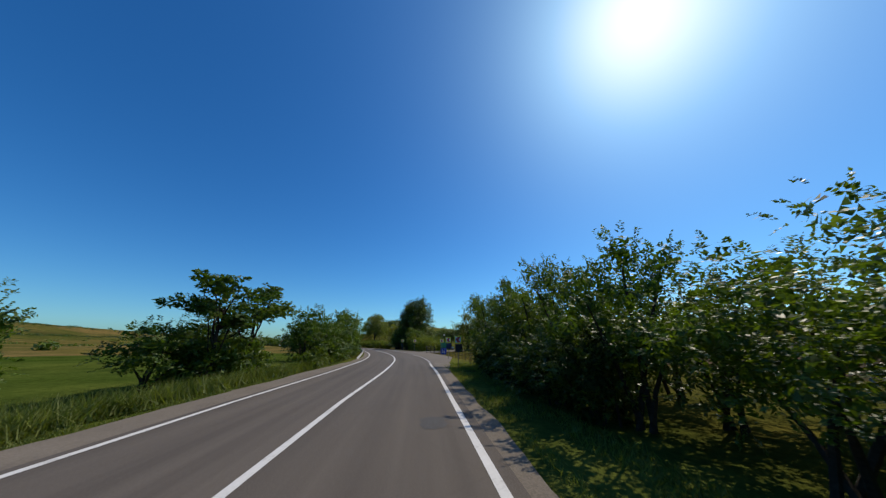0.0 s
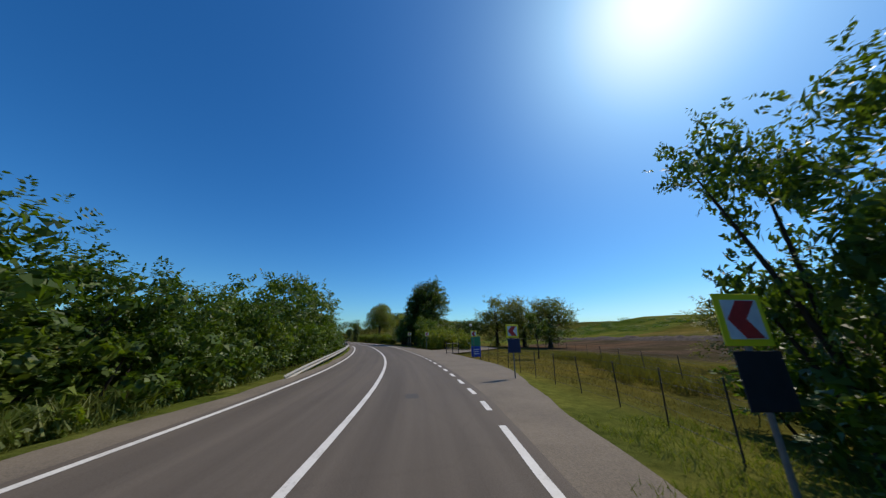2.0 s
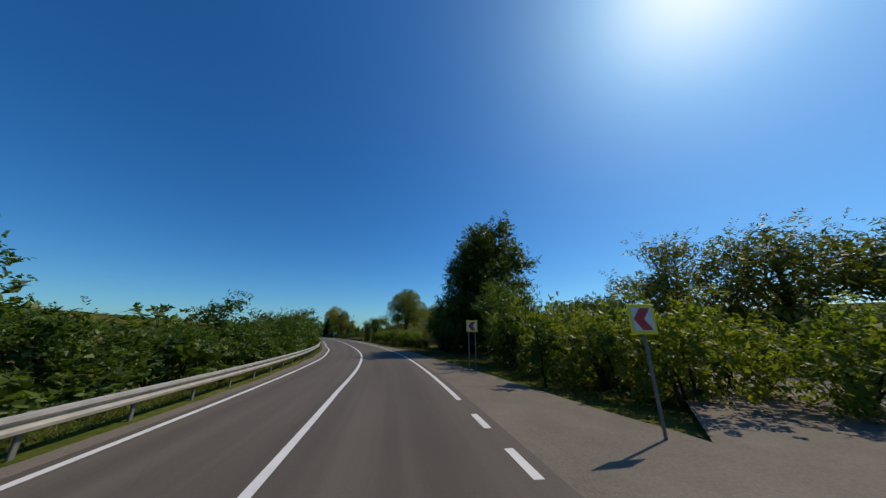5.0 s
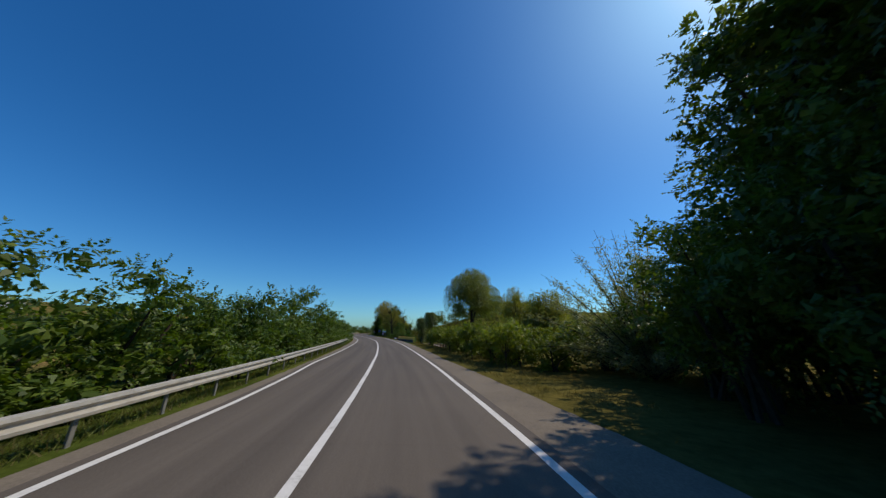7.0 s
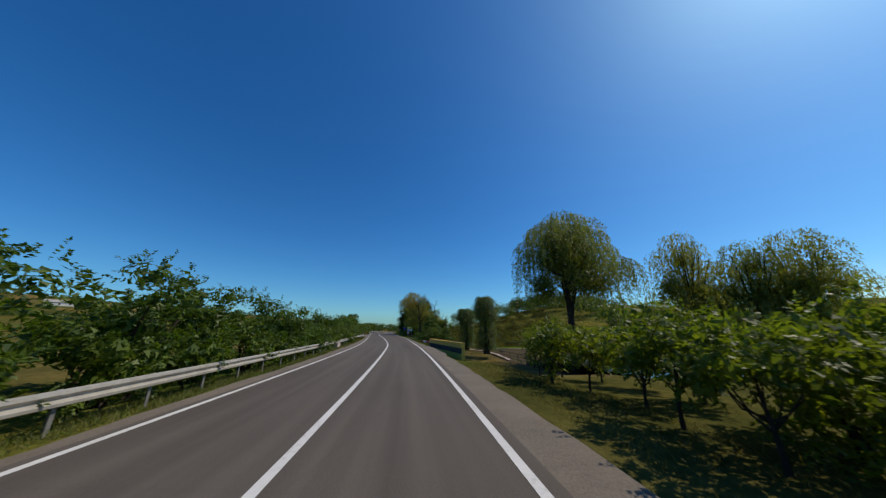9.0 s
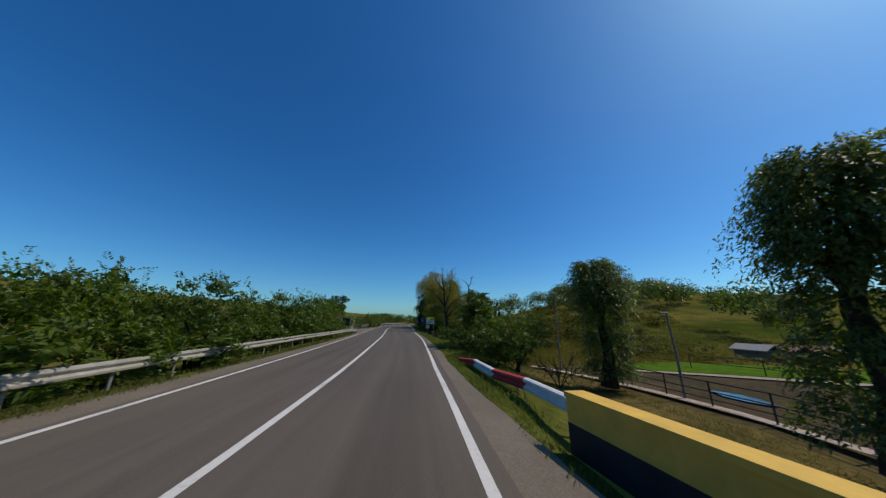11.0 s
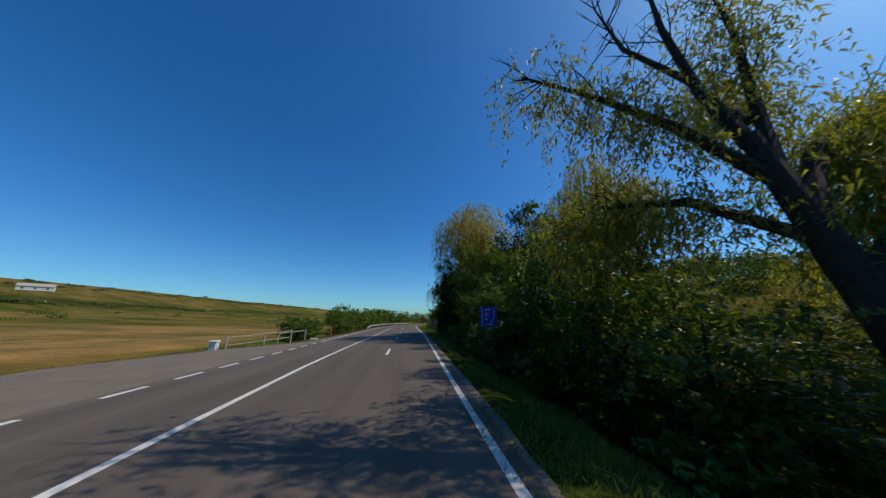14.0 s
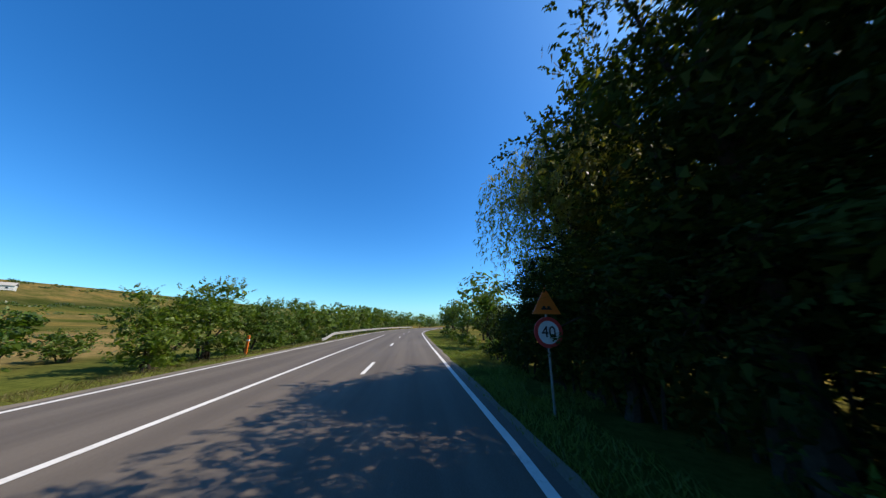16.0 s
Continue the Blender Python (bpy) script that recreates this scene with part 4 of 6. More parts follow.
for s, d, h in [(186.5, 10.6, 2.6), (188.5, 9.4, 4.0), (191, 9.4, 4.6), (193.5, 9.8, 5.8), (196.4, 10.4, 6.0), (199, 10.0, 4.6), (202, 10.4, 4.2), (205, 10.6, 4.4), (208, 10.4, 5.4), (211, 10.2, 6.0), (214, 10.2, 6.0), (217, 10.2, 5.4)]:
    place("hedge" if 190 < s < 208 else "under", s, d + .4, h, 4.6, group="understorey of the tree row")
for s in np.arange(188, 219, 2.6):
    place("bush", s, 9.0 + .3 * math.sin(s), rng.uniform(1.3, 2.0), 2.6, group="understorey of the tree row")
for s, d, h, w in [(187.4, 15.6, 7.0, 5.4), (194.0, 12.4, 10.0, 5.4), (199.6, 13.2, 6.4, 6.0), (210.5, 13.0, 8.8, 6.0), (214.6, 11.4, 15.8, 10.4), (223.2, 9.8, 8.6, 6.2)]:
    place("goldwillow", s, d, h, w, group="tree row")
place("hedge", 204.0, 12.8, 7.6, 6.4, group="tree row")
place("hedge", 209.6, 11.0, 9.4, 6.4, group="tree row")
place("young", 202.6, 14.6, 11.6, 4.8, variant=0, group="tree row")
place("hedge", 203.0, 10.4, 5.6, 4.6, group="tree row")
place("hedge", 206.6, 10.2, 6.2, 4.6, group="tree row")
place("young", 197.2, 11.0, 6.6, 4.4, variant=0, group="tree row")
place("young", 194.0, 10.6, 5.6, 4.4, variant=1, group="tree row")
# the dense trees' black shadow side comes partly from their darkened leaf colour
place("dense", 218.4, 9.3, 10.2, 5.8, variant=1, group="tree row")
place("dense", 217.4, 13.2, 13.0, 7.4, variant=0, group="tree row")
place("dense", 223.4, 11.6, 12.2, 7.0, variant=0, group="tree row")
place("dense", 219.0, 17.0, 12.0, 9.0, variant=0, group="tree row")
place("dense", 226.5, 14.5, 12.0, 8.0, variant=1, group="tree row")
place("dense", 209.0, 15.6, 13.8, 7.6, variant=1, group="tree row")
# the ones at 201.0 and 205.2 are added to shade the bushes in front
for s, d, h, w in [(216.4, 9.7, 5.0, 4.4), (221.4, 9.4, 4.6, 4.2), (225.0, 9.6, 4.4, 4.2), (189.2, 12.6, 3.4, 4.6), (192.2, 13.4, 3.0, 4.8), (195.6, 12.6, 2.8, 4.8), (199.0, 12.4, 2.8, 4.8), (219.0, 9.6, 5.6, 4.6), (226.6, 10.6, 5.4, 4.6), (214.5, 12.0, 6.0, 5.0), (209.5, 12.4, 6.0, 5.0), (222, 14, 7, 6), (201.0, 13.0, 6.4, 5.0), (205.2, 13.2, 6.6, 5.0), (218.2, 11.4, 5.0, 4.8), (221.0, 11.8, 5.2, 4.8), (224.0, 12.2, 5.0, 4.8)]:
    # from 212 on the darker-leaved kind, to paint the shade deeper
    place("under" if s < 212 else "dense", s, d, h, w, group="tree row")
for s, d, h in [(228.5, 12.5, 4.6), (231.5, 13.5, 4.2), (238.5, 10.8, 5.0), (245, 13, 5.2), (252, 14, 5.5), (260, 13, 5.8), (270, 12.5, 6.2), (282, 12, 6.5), (296, 12, 6.8)]:
    place("young" if s < 240 else "shrub", s, d, h, h * .85, group="roadside trees")
for s, d, h in [(233, 9.6, 1.2), (240, 9.4, 1.4), (250, 9.5, 1.5), (258, 9.6, 1.6)]:
    place("bush", s, d, h, h * 1.5, group="roadside bushes")

for k in range(70):
    place("scrub", rng.uniform(179, 216), rng.uniform(16.5, 44), rng.uniform(1.8, 3.2), rng.uniform(3.4, 5.2), group="meadow scrub")

for k in range(60):
    place("scrub", rng.uniform(196, 262), rng.uniform(38, 90), rng.uniform(2.4, 3.8), rng.uniform(5.0, 8.0), group="meadow scrub")


def feathery_bush():
    """A pale tamarisk with arching plumes."""
    ob = root("feathery_bush", Matrix.Translation(P(90.2, 12.0, ground_at(90.2, 12.0))), "pale feathery tamarisk bush with arching plumes", "bush")
    r = np.random.default_rng(3)
    pos, alo = [], []
    for k in range(80):
        a, e = r.uniform(0, 6.28), r.uniform(.45, 1.5)
        ln = r.uniform(4.8, 8.6) * (.40 + .58 * math.sin(e))
        d = np.array([math.cos(a) * math.cos(e), math.sin(a) * math.cos(e), math.sin(e)])
        u = np.linspace(0, 1, 9)[:, None]
        path = d * ln * u + np.array([0, 0, -1.3]) * u ** 2.4 + np.array([[d[0], d[1], 0]]) * u ** 2 * .8
        part("stem", tube(bmesh.new(), path[::2], [.035, .028, .02, .013, .006], 4), M_bark, ob)
        for j in range(270):
            v = .10 + .82 * r.random()
            q = np.array([np.interp(v, u[:, 0], path[:, i]) for i in range(3)])
            pos.append(q + r.normal(size=3) * .13)
            alo.append(d + np.array([0, 0, -.7]) * v + r.normal(size=3) * .5)
    pos, alo = np.array(pos), np.array(alo)
    cr = new("crown", leaf_mesh("crown", pos, alo, unit(r.normal(size=pos.shape)), .2 * r.uniform(.7, 1.3, len(pos)), .042, M_leaf_pale))
    cr.parent = ob


feathery_bush()


def bare_tree(name, m, label, trunk, limbs_, seed, twigs=40, twig_len=.8, material=None):
    """A dead tree: trunk points with radii, limbs as lists of points with radii, and fine twigs."""
    ob = root(name, m, label, "tree")
    r = np.random.default_rng(seed)
    bm = tube(bmesh.new(), [p for p, _ in trunk], [q for _, q in trunk], 9)
    part("trunk", bm, material or M_bark_dead, ob)
    for lim in limbs_:
        bm = tube(bmesh.new(), [p for p, _ in lim], [q for _, q in lim], 6)
        for k in range(max(twigs // max(len(limbs_), 1), 1)):
            f = r.uniform(.35, 1) * (len(lim) - 1)
            i = min(int(f), len(lim) - 2)
            a = Vector(lim[i][0]).lerp(Vector(lim[i + 1][0]), f - i)
            d = (Vector(lim[i + 1][0]) - Vector(lim[i][0])).normalized() + Vector(r.normal(size=3)) * .7
            b = a + d.normalized() * twig_len * r.uniform(.4, 1.2)
            mid = a.lerp(b, .5) + Vector(r.normal(size=3)) * .06
            tube(bm, [a, mid, b], [.02, .014, .004], 4)
            e = mid + (d + Vector(r.normal(size=3)) * .8).normalized() * twig_len * .45
            tube(bm, [mid, e], [.012, .004], 3)
        part("limb", bm, material or M_bark_dead, ob)
    return ob


def local(s, d, z=None):
    return at_road(s, d, z)


# a forked dead snag, the dead crown of the leaning willow, and the two cut pollards
bare_tree("dead_tree", local(182.9, 14.9, ground_at(182.9, 14.9) - .1) @ Matrix.Scale(1.44, 4), "grey dead tree with a few broken bare limbs", [((-1.45, 0, -.1), .34), ((-1.25, .05, .4), .25), ((-.95, .1, 1.1), .2), ((-.6, .1, 2.0), .19), ((-.38, .1, 2.7), .2)],
          [[((-.42, .1, 2.5), .18), ((-.22, .1, 3.4), .13), ((-.2, .1, 4.1), .115), ((-.12, .05, 4.7), .1), ((-.32, 0, 5.3), .085), ((-.55, 0, 5.9), .07), ((-.5, .1, 6.6), .055), ((-.8, .1, 7.0), .04), ((-1.2, .1, 7.3), .015)],
           [((-.42, .1, 2.5), .17), ((.1, .1, 2.8), .13), ((.75, .1, 3.3), .11), ((1.2, .1, 3.9), .09), ((1.65, .1, 4.3), .06), ((2.0, .1, 4.9), .04), ((2.2, .1, 5.5), .015)],
           [((-1.2, 0, .5), .2), ((-2.0, .2, .3), .15), ((-2.9, .4, .0), .1)], [((-.5, .1, 6.5), .05), ((-.25, 0, 7.0), .04), ((-.12, .05, 7.6), .015)], [((-.2, 0, 4.9), .05), ((.2, 0, 5.2), .04), ((.4, 0, 5.8), .012)],
           [((1.6, .1, 4.25), .05), ((2.2, .1, 4.3), .02)], [((1.2, .1, 3.9), .05), ((1.1, .1, 4.5), .03), ((1.3, .1, 5.0), .012)], [((-.2, .05, 4.2), .05), ((-.55, .1, 4.4), .035), ((-.8, 0, 4.9), .012)]], 4, 48, .5, M_bark)
WILLOW_TRUNK = [((.25, -.2, 0), .36), ((.15, .0, 1.6), .29), ((.0, .3, 3.2), .25), ((-.1, .6, 4.8), .2), ((-.2, .8, 6.0), .16)]
WILLOW_LIMBS = [
    [((-.2, .8, 5.8), .16), ((-.2, 1.4, 7.8), .12), ((-.5, 1.6, 10.0), .08), ((-.4, 1.8, 12.6), .03)],
    [((-.1, .6, 5.0), .15), ((.7, 1.0, 7.4), .11), ((1.2, 1.2, 9.8), .07), ((1.2, 1.4, 12.0), .03)],
    [((-.1, .6, 4.8), .15), ((-1.2, 1.4, 6.6), .11), ((-2.6, 2.0, 7.8), .07), ((-4.2, 2.6, 8.8), .03)],
    [((0, .4, 4.0), .18), ((1.4, .8, 5.8), .14), ((3.2, 1.0, 7.0), .1), ((5.4, .8, 7.8), .05)],
    [((.05, .2, 2.8), .18), ((1.6, -.2, 4.6), .14), ((3.2, -.4, 5.8), .1), ((4.8, -.4, 5.8), .05)],
    [((-.3, 1.4, 8.0), .09), ((-1.4, 2.0, 9.6), .06), ((-1.9, 2.2, 11.4), .02)],
    [((-.05, .4, 3.6), .13), ((-1.0, 1.6, 4.8), .1), ((-2.0, 3.0, 5.2), .06), ((-2.8, 4.2, 4.8), .03)],
    [((.3, 1.0, 6.6), .1), ((1.6, 2.2, 8.4), .07), ((2.6, 3.2, 10.0), .03)]]
lw = bare_tree("leaning_willow", local(186.6, 10.8, -.4), "old leaning willow with a dead bare top and some yellowish foliage", WILLOW_TRUNK, WILLOW_LIMBS, 8, 170, 1.3, M_bark)


def sprays(parent, runs, shoots, leaf, material, seed, start=.3, length=(.5, 1.9), per=16):
    """Loose hanging shoots along the limbs of a tree."""
    r = np.random.default_rng(seed)
    pos, alo = [], []
    for k in range(shoots):
        run = runs[r.integers(len(runs))]
        f = r.uniform(start, 1.0) * (len(run) - 1)
        i = min(int(f), len(run) - 2)
        p = np.array(Vector(run[i][0]).lerp(Vector(run[i + 1][0]), f - i)) + r.normal(size=3) * np.array([.55, .55, .3])
        d = unit(r.normal(size=(1, 3)) * np.array([1, 1, .2]))[0]
        u = np.sort(r.random(per))[:, None]
        ln = r.uniform(*length)
        pos.append(p + d * u * .6 + np.array([0, 0, -1.0]) * ln * u ** 1.4 + r.normal(size=(per, 3)) * .05)
        alo.append(np.array([[0, 0, -1.0]]) + d * .5 + r.normal(size=(per, 3)) * .5)
    pos, alo = np.vstack(pos), np.vstack(alo)
    cr = new("crown", leaf_mesh("crown", pos, alo, unit(r.normal(size=pos.shape) + np.array([0, 0, .4])), leaf * r.uniform(.7, 1.3, len(pos)), leaf * .3, material))
    cr.parent = parent


sprays(lw, WILLOW_LIMBS[1:5] + WILLOW_LIMBS[6:], 1500, .17, M_leaf_gold, 1)
sprays(lw, WILLOW_LIMBS[3:5] + WILLOW_LIMBS[6:7], 700, .17, M_leaf_willow, 2, .2, (.8, 2.6))


def pollard(s, d, z, h, label, seed, arms, thick=1.0, leaves=4200, turn=-53.0):
    """A cut willow: a bent trunk that splits into heavy arms, short stubs, and a brush of new shoots on top."""
    r = np.random.default_rng(seed)
    ob = root("pollard_willow", at_road(s, d, z, turn), label, "tree", "pollard willows")
    waist = Vector((-.08 * thick, 0, h * .42))
    bm = tube(bmesh.new(), [(-.3, 0, -.15), (-.26, 0, h * .1), (-.22, 0, h * .24), waist, (.02 * thick, 0, h * .52)], [q * thick for q in (.56, .42, .36, .35, .40)], 12)
    heads = []
    for reach, top in arms:              # the arms grow together into a wedge
        end = Vector((reach, r.normal() * .12, h * top))
        arm = tube(bmesh.new(), [waist + Vector((.05, 0, -.1)), waist.lerp(end, .4) + Vector((reach * .12, 0, -.1)), waist.lerp(end, .75) + Vector((reach * .1, 0, 0)), end], [q * thick for q in (.32, .35, .36, .26)], 10)
        for v in arm.verts:
            v.co += Vector(r.normal(size=3)) * .035
        part("arm", arm, M_bark, ob, "heavy cut arm", True)
        heads.append(end)
    for v in bm.verts:
        v.co += Vector(r.normal(size=3)) * .035
    part("trunk", bm, M_bark, ob, "thick dark knobbly trunk", True)
    for end in heads:
        for k in range(2):
            tip = end + Vector((r.normal() * .25 + end.x * .15, r.normal() * .25, h * r.uniform(.10, .2)))
            part("stub", tube(bmesh.new(), [end - Vector((0, 0, .2)), end.lerp(tip, .5), tip], [.16 * thick, .13 * thick, .10 * thick], 6), M_bark, ob)
    mid = sum((e.x for e in heads)) / len(heads)
    pos, alo, nrm, ln, c, size = lumps_crown(h * .72, h * 1.16, 1.65 * thick, 30, leaves, .13, seed, sprigs=120, core=.2)
    pos[:, 0] += mid
    cr = new("crown", leaf_mesh("crown", pos, alo, nrm, ln, ln * .4, M_leaf_light))
    cr.parent = ob


bare_tree("bare_shrub", local(147.6, 8.6), "small leafless shrub on the bank", [((0, 0, -.1), .03), ((0, 0, .15), .025)],
          [[((0, 0, .05), .022), ((math.cos(a) * .35, math.sin(a) * .35, .6), .016), ((math.cos(a) * .75, math.sin(a) * .75, .9 + .3 * math.sin(3 * a)), .006)] for a in (.3, 1.2, 2.3, 3.1, 4.2, 5.4)], 15, 60, .5, M_bark)
pollard(176.6, 14.5, -.6, 4.3, "cut pollard willow with a thick trunk and short new shoots", 21, ((-.8, .96), (.35, .84), (1.25, .84)), 1.0, 9000)
pollard(166.5, 13.0, -.9, 4.2, "cut pollard willow with a bare thick trunk", 22, ((-.3, 1.0), (.25, .9)), .5, 900)


def brush_pile():
    """A heap of cut branches: the ones by the road lie singly, the rest as a tangle."""
    r = np.random.default_rng(12)
    heap = root("brushwood", Matrix.Identity(4), "heap of cut grey branches on the bank", "brushwood")
    kinds = []
    for k in range(10):
        q, half = r.uniform(.016, .045), r.uniform(.35, 1.1)
        fork = r.uniform(-.2, .5) * half
        bm = tube(bmesh.new(), [(-half, 0, 0), (-half * .3, r.normal() * .07, r.normal() * .07), (half * .4, r.normal() * .09, r.normal() * .07), (half, r.normal() * .1, r.normal() * .1)], [q, q * .9, q * .7, q * .35], 5)
        tube(bm, [(fork, 0, 0), (fork + half * .4, half * .22, r.normal() * .1)], [q * .55, q * .2], 4)
        kinds.append(bm)
    sticks = [part("branch", bm, M_brush, heap) for bm in kinds]
    tangle = bmesh.new()
    for k in range(900):
        s, d = (r.uniform(166, 184), r.uniform(10.0, 15.5)) if k % 3 == 0 else (r.normal(173.8, 2.2), r.normal(12.2, 1.8))
        p = P(s, d, ground_at(s, d) + r.uniform(.03, .7))
        a, tilt = r.uniform(0, 6.28), r.uniform(-.25, .5)
        if k < 290:
            ob = sticks[k] if k < 10 else new("branch", sticks[k % 10].data)
            ob.parent = heap
            ob.matrix_basis = Matrix.Translation(p) @ Euler((r.uniform(0, 6.28), -tilt, a)).to_matrix().to_4x4()
        else:
            v = Vector((math.cos(a), math.sin(a), tilt)) * r.uniform(.4, 2.0)
            q = r.uniform(.012, .04)
            tube(tangle, [p - v * .5, p + Vector(r.normal(size=3)) * .16, p + v * .5], [q, q * .8, q * .4], 4)
    tagged(part("tangle", tangle, M_brush, heap, "tangle of thin cut twigs"), kind="stuff")


brush_pile()


# ---- grass ----
def grass(name, strips, count, h, material, label, seed):
    """Tufts of blades over strips (s0, s1, d0, d1), thinning towards the road."""
    r = np.random.default_rng(seed)
    area = np.array([(b - a) * abs(e - c) for a, b, c, e in strips])
    pos, alo = [], []
    for (a, b, c, e), share in zip(strips, area / area.sum()):
        m = int(count * share)
        s, d = r.uniform(a, b, m), r.uniform(c, e, m)
        k = np.array([noise.noise(Vector((x * .5, y * .9, 2))) for x, y in zip(s, d)])
        keep = k > -.25
        s, d = s[keep], d[keep]
        for x, y in zip(s, d):
            p = P(x, y)
            pos.append((p.x, p.y, height(x, y, p.x, p.y)))
    pos = np.array(pos)
    m = len(pos)
    alo = np.array([0, 0, 1.0]) + r.normal(size=(m, 3)) * np.array([.6, .6, .1])
    ln = h * r.uniform(.5, 1.3, m)
    pos[:, 2] += ln * .42
    ob = new(name, leaf_mesh(name, pos, alo, unit(r.normal(size=(m, 3)) * np.array([1, 1, .1])), ln, .012 + ln * .035, material))
    return tagged(ob, label, "grass", kind="stuff")


grass("tall_grass", [(-2, 18, -7.6, -5.6), (18, 36, -6.4, -5.2)], 16000, .7, M_grass, "tall green roadside grass", 1)
grass("meadow_weeds", [(158, 186, 10.5, 24), (160, 230, 24, 40)], 46000, .7, M_weeds, "tall olive meadow weeds beyond the bank", 8)
grass("meadow_weeds", [(160, 250, 40, 75)], 16000, 1.1, M_weeds, "tall olive meadow weeds on the slope", 9)
grass("verge_grass", [(36, 182, -5.4, -4.3), (-4, 36, -5.6, -4.9)], 46000, .16, M_grass, "short green verge grass under the guard rail", 2)
grass("dry_grass", [(36, 186, -5.3, -4.2), (208, 250, -6.6, -4.3), (184, 210, -12, -8.5)], 30000, .18, M_grass_dry, "dry yellowish verge grass", 3)
grass("verge_grass", [(-4, 24, 4.4, 6.4), (20, 27, 5.6, 8.3), (140, 152, 4.5, 5.6), (150, 190, 4.9, 8.0), (188, 226, 6.4, 8.2), (222, 262, 6.8, 11)], 84000, .17, M_grass, "green verge grass", 4)
grass("dry_grass", [(138, 160, 6.6, 13)], 16000, .14, M_grass_dry, "short dry grass on the bank", 11)
grass("dry_grass", [(26, 60, 8.3, 12), (60, 76, 6.8, 9), (86, 128, 5.2, 8), (160, 186, 8, 14), (228, 262, 7.5, 12), (26, 60, 12, 22)], 60000, .16, M_grass_dry, "dry mown roadside grass", 5)


grass("fence_weeds", [(29, 33, 11.2, 14), (33, 37, 13.4, 16.2), (37, 44, 15.4, 19.4)], 7000, .65, M_weeds, "tall weeds along the wire mesh fence", 14)


def far_wood(name, spots, label, size=.9, material=None):
    """Distant bushes and woods as one sheet of clumps."""
    r = np.random.default_rng(len(spots))
    pos, nrm = [], []
    for x, y, z, w, h, m in spots:
        dirs = unit(r.normal(size=(m, 3)))
        pos.append(np.array([x, y, z + h * .45]) + dirs * np.array([w, w, h * .55]) * (r.random((m, 1)) ** .4))
        nrm.append(dirs + np.array([0, 0, .4]))
    pos, nrm = np.vstack(pos), unit(np.vstack(nrm) + r.normal(size=(sum(len(p) for p in pos) and len(np.vstack(pos)), 3)) * .5)
    ob = new(name, leaf_mesh(name, pos, np.cross(nrm, r.normal(size=nrm.shape)), nrm, size * r.uniform(.6, 1.4, len(pos)), size * .7, material or M_leaf_dark))
    return tagged(ob, label, "woodland", kind="stuff")


def spots_along(s0, s1, step, d0, d1, w, h, m, seed):
    r = np.random.default_rng(seed)
    out = []
    p_mid, t_mid = on_road(120)
    for s in np.arange(s0, s1, step):
        d = r.uniform(d0, d1)
        k = 40 if d > 0 else -40
        base = P(s, k)
        side = Vector((t_mid[1], -t_mid[0], 0))
        fan = side + Vector((t_mid[0], t_mid[1], 0)) * (smooth(200, 600, s) * 4.0)
        if d < 0:
            fan = -side + (fan - side)
        q = base + fan * (abs(d) - 40)
        z = height(s, d, q.x, q.y)
        out.append((q.x, q.y, z - .3, w * r.uniform(.6, 1.4), h * r.uniform(.5, 1.3), m))
    return out


far_wood("ridge_trees", spots_along(-40, 420, 2.0, -600, -540, 9, 5, 60, 1), "dark row of trees on the hill's ridge", 2.4)
far_wood("field_bushes", spots_along(60, 420, 2.2, -350, -320, 7, 3.0, 60, 2), "hedgerow bushes on the hillside", 1.8)
def hill_scrub():
    r = np.random.default_rng(77)
    out = []
    for k in range(46):
        s, d = r.uniform(90, 420), -r.uniform(60, 330)
        q = spots_along(s, s + .1, 1, d - 1, d, 1, 1, 1, k)[0]
        out.append((q[0], q[1], q[2], r.uniform(1.5, 9.0), r.uniform(1.2, 3.4), 110))
    far_wood("hill_scrub", out, "scattered scrub on the tan hillside", .9, M_leaf)


hill_scrub()
far_wood("hill_bushes", spots_along(-20, 120, 2.2, 95, 160, 4, 2.2, 300, 3), "scrubby bushes on the far hillside", .42, M_leaf)
far_wood("meadow_bushes", spots_along(110, 158, 1.0, 62, 170, 4, 2.4, 300, 4), "scrub and bushes on the far slope", .42, M_leaf)
for k in range(150):
    s, d = rng.uniform(159, 226), 14.5 + 42 * rng.random() ** 1.3
    if s < 172 and d < 26:
        continue
    if math.hypot(s - 182.9, d - 14.9) < 3.5:
        continue
    place("scrub", s, d, rng.uniform(1.1, 2.1), rng.uniform(4.0, 6.0), group="scrub beyond the bank")
# hidden row added behind the tree row to block light
for s in np.arange(206, 232, 3.2):
    place("under", s, 14.6 + .8 * math.sin(s), rng.uniform(3.6, 5.0), 5.0, group="understorey of the tree row")
for s, d in [(74, 13), (77, 15), (80, 16), (86, 14.5), (89, 16), (91.5, 15), (72, 16), (88.4, 12.6), (94, 14.4), (91.6, 13.6), (92.6, 12.0)]:
    place("under", s, d, rng.uniform(3.0, 4.2), 5.0, group="trees under the tall ones")
# another unseen row, added to keep light out behind the hedge
for s in np.arange(-4, 25, 3.6):
    place("under", s, 12.4 + .6 * math.sin(s), rng.uniform(4.4, 5.4), 5.0, group="hedge trees")


def knoll_wood():
    r = np.random.default_rng(31)
    out = []
    for k in range(130):
        x, y = -45 + r.normal() * 34, 296 + r.normal() * 32
        z = 15 * math.exp(-(((x + 45) / 55) ** 2 + ((y - 300) / 60) ** 2)) + 3
        out.append((x, y, z, 4.2, 7.0 * r.uniform(.7, 1.2), 330))
    far_wood("knoll_wood", out, "dark woodland on a knoll beyond the ponds", .8)


knoll_wood()
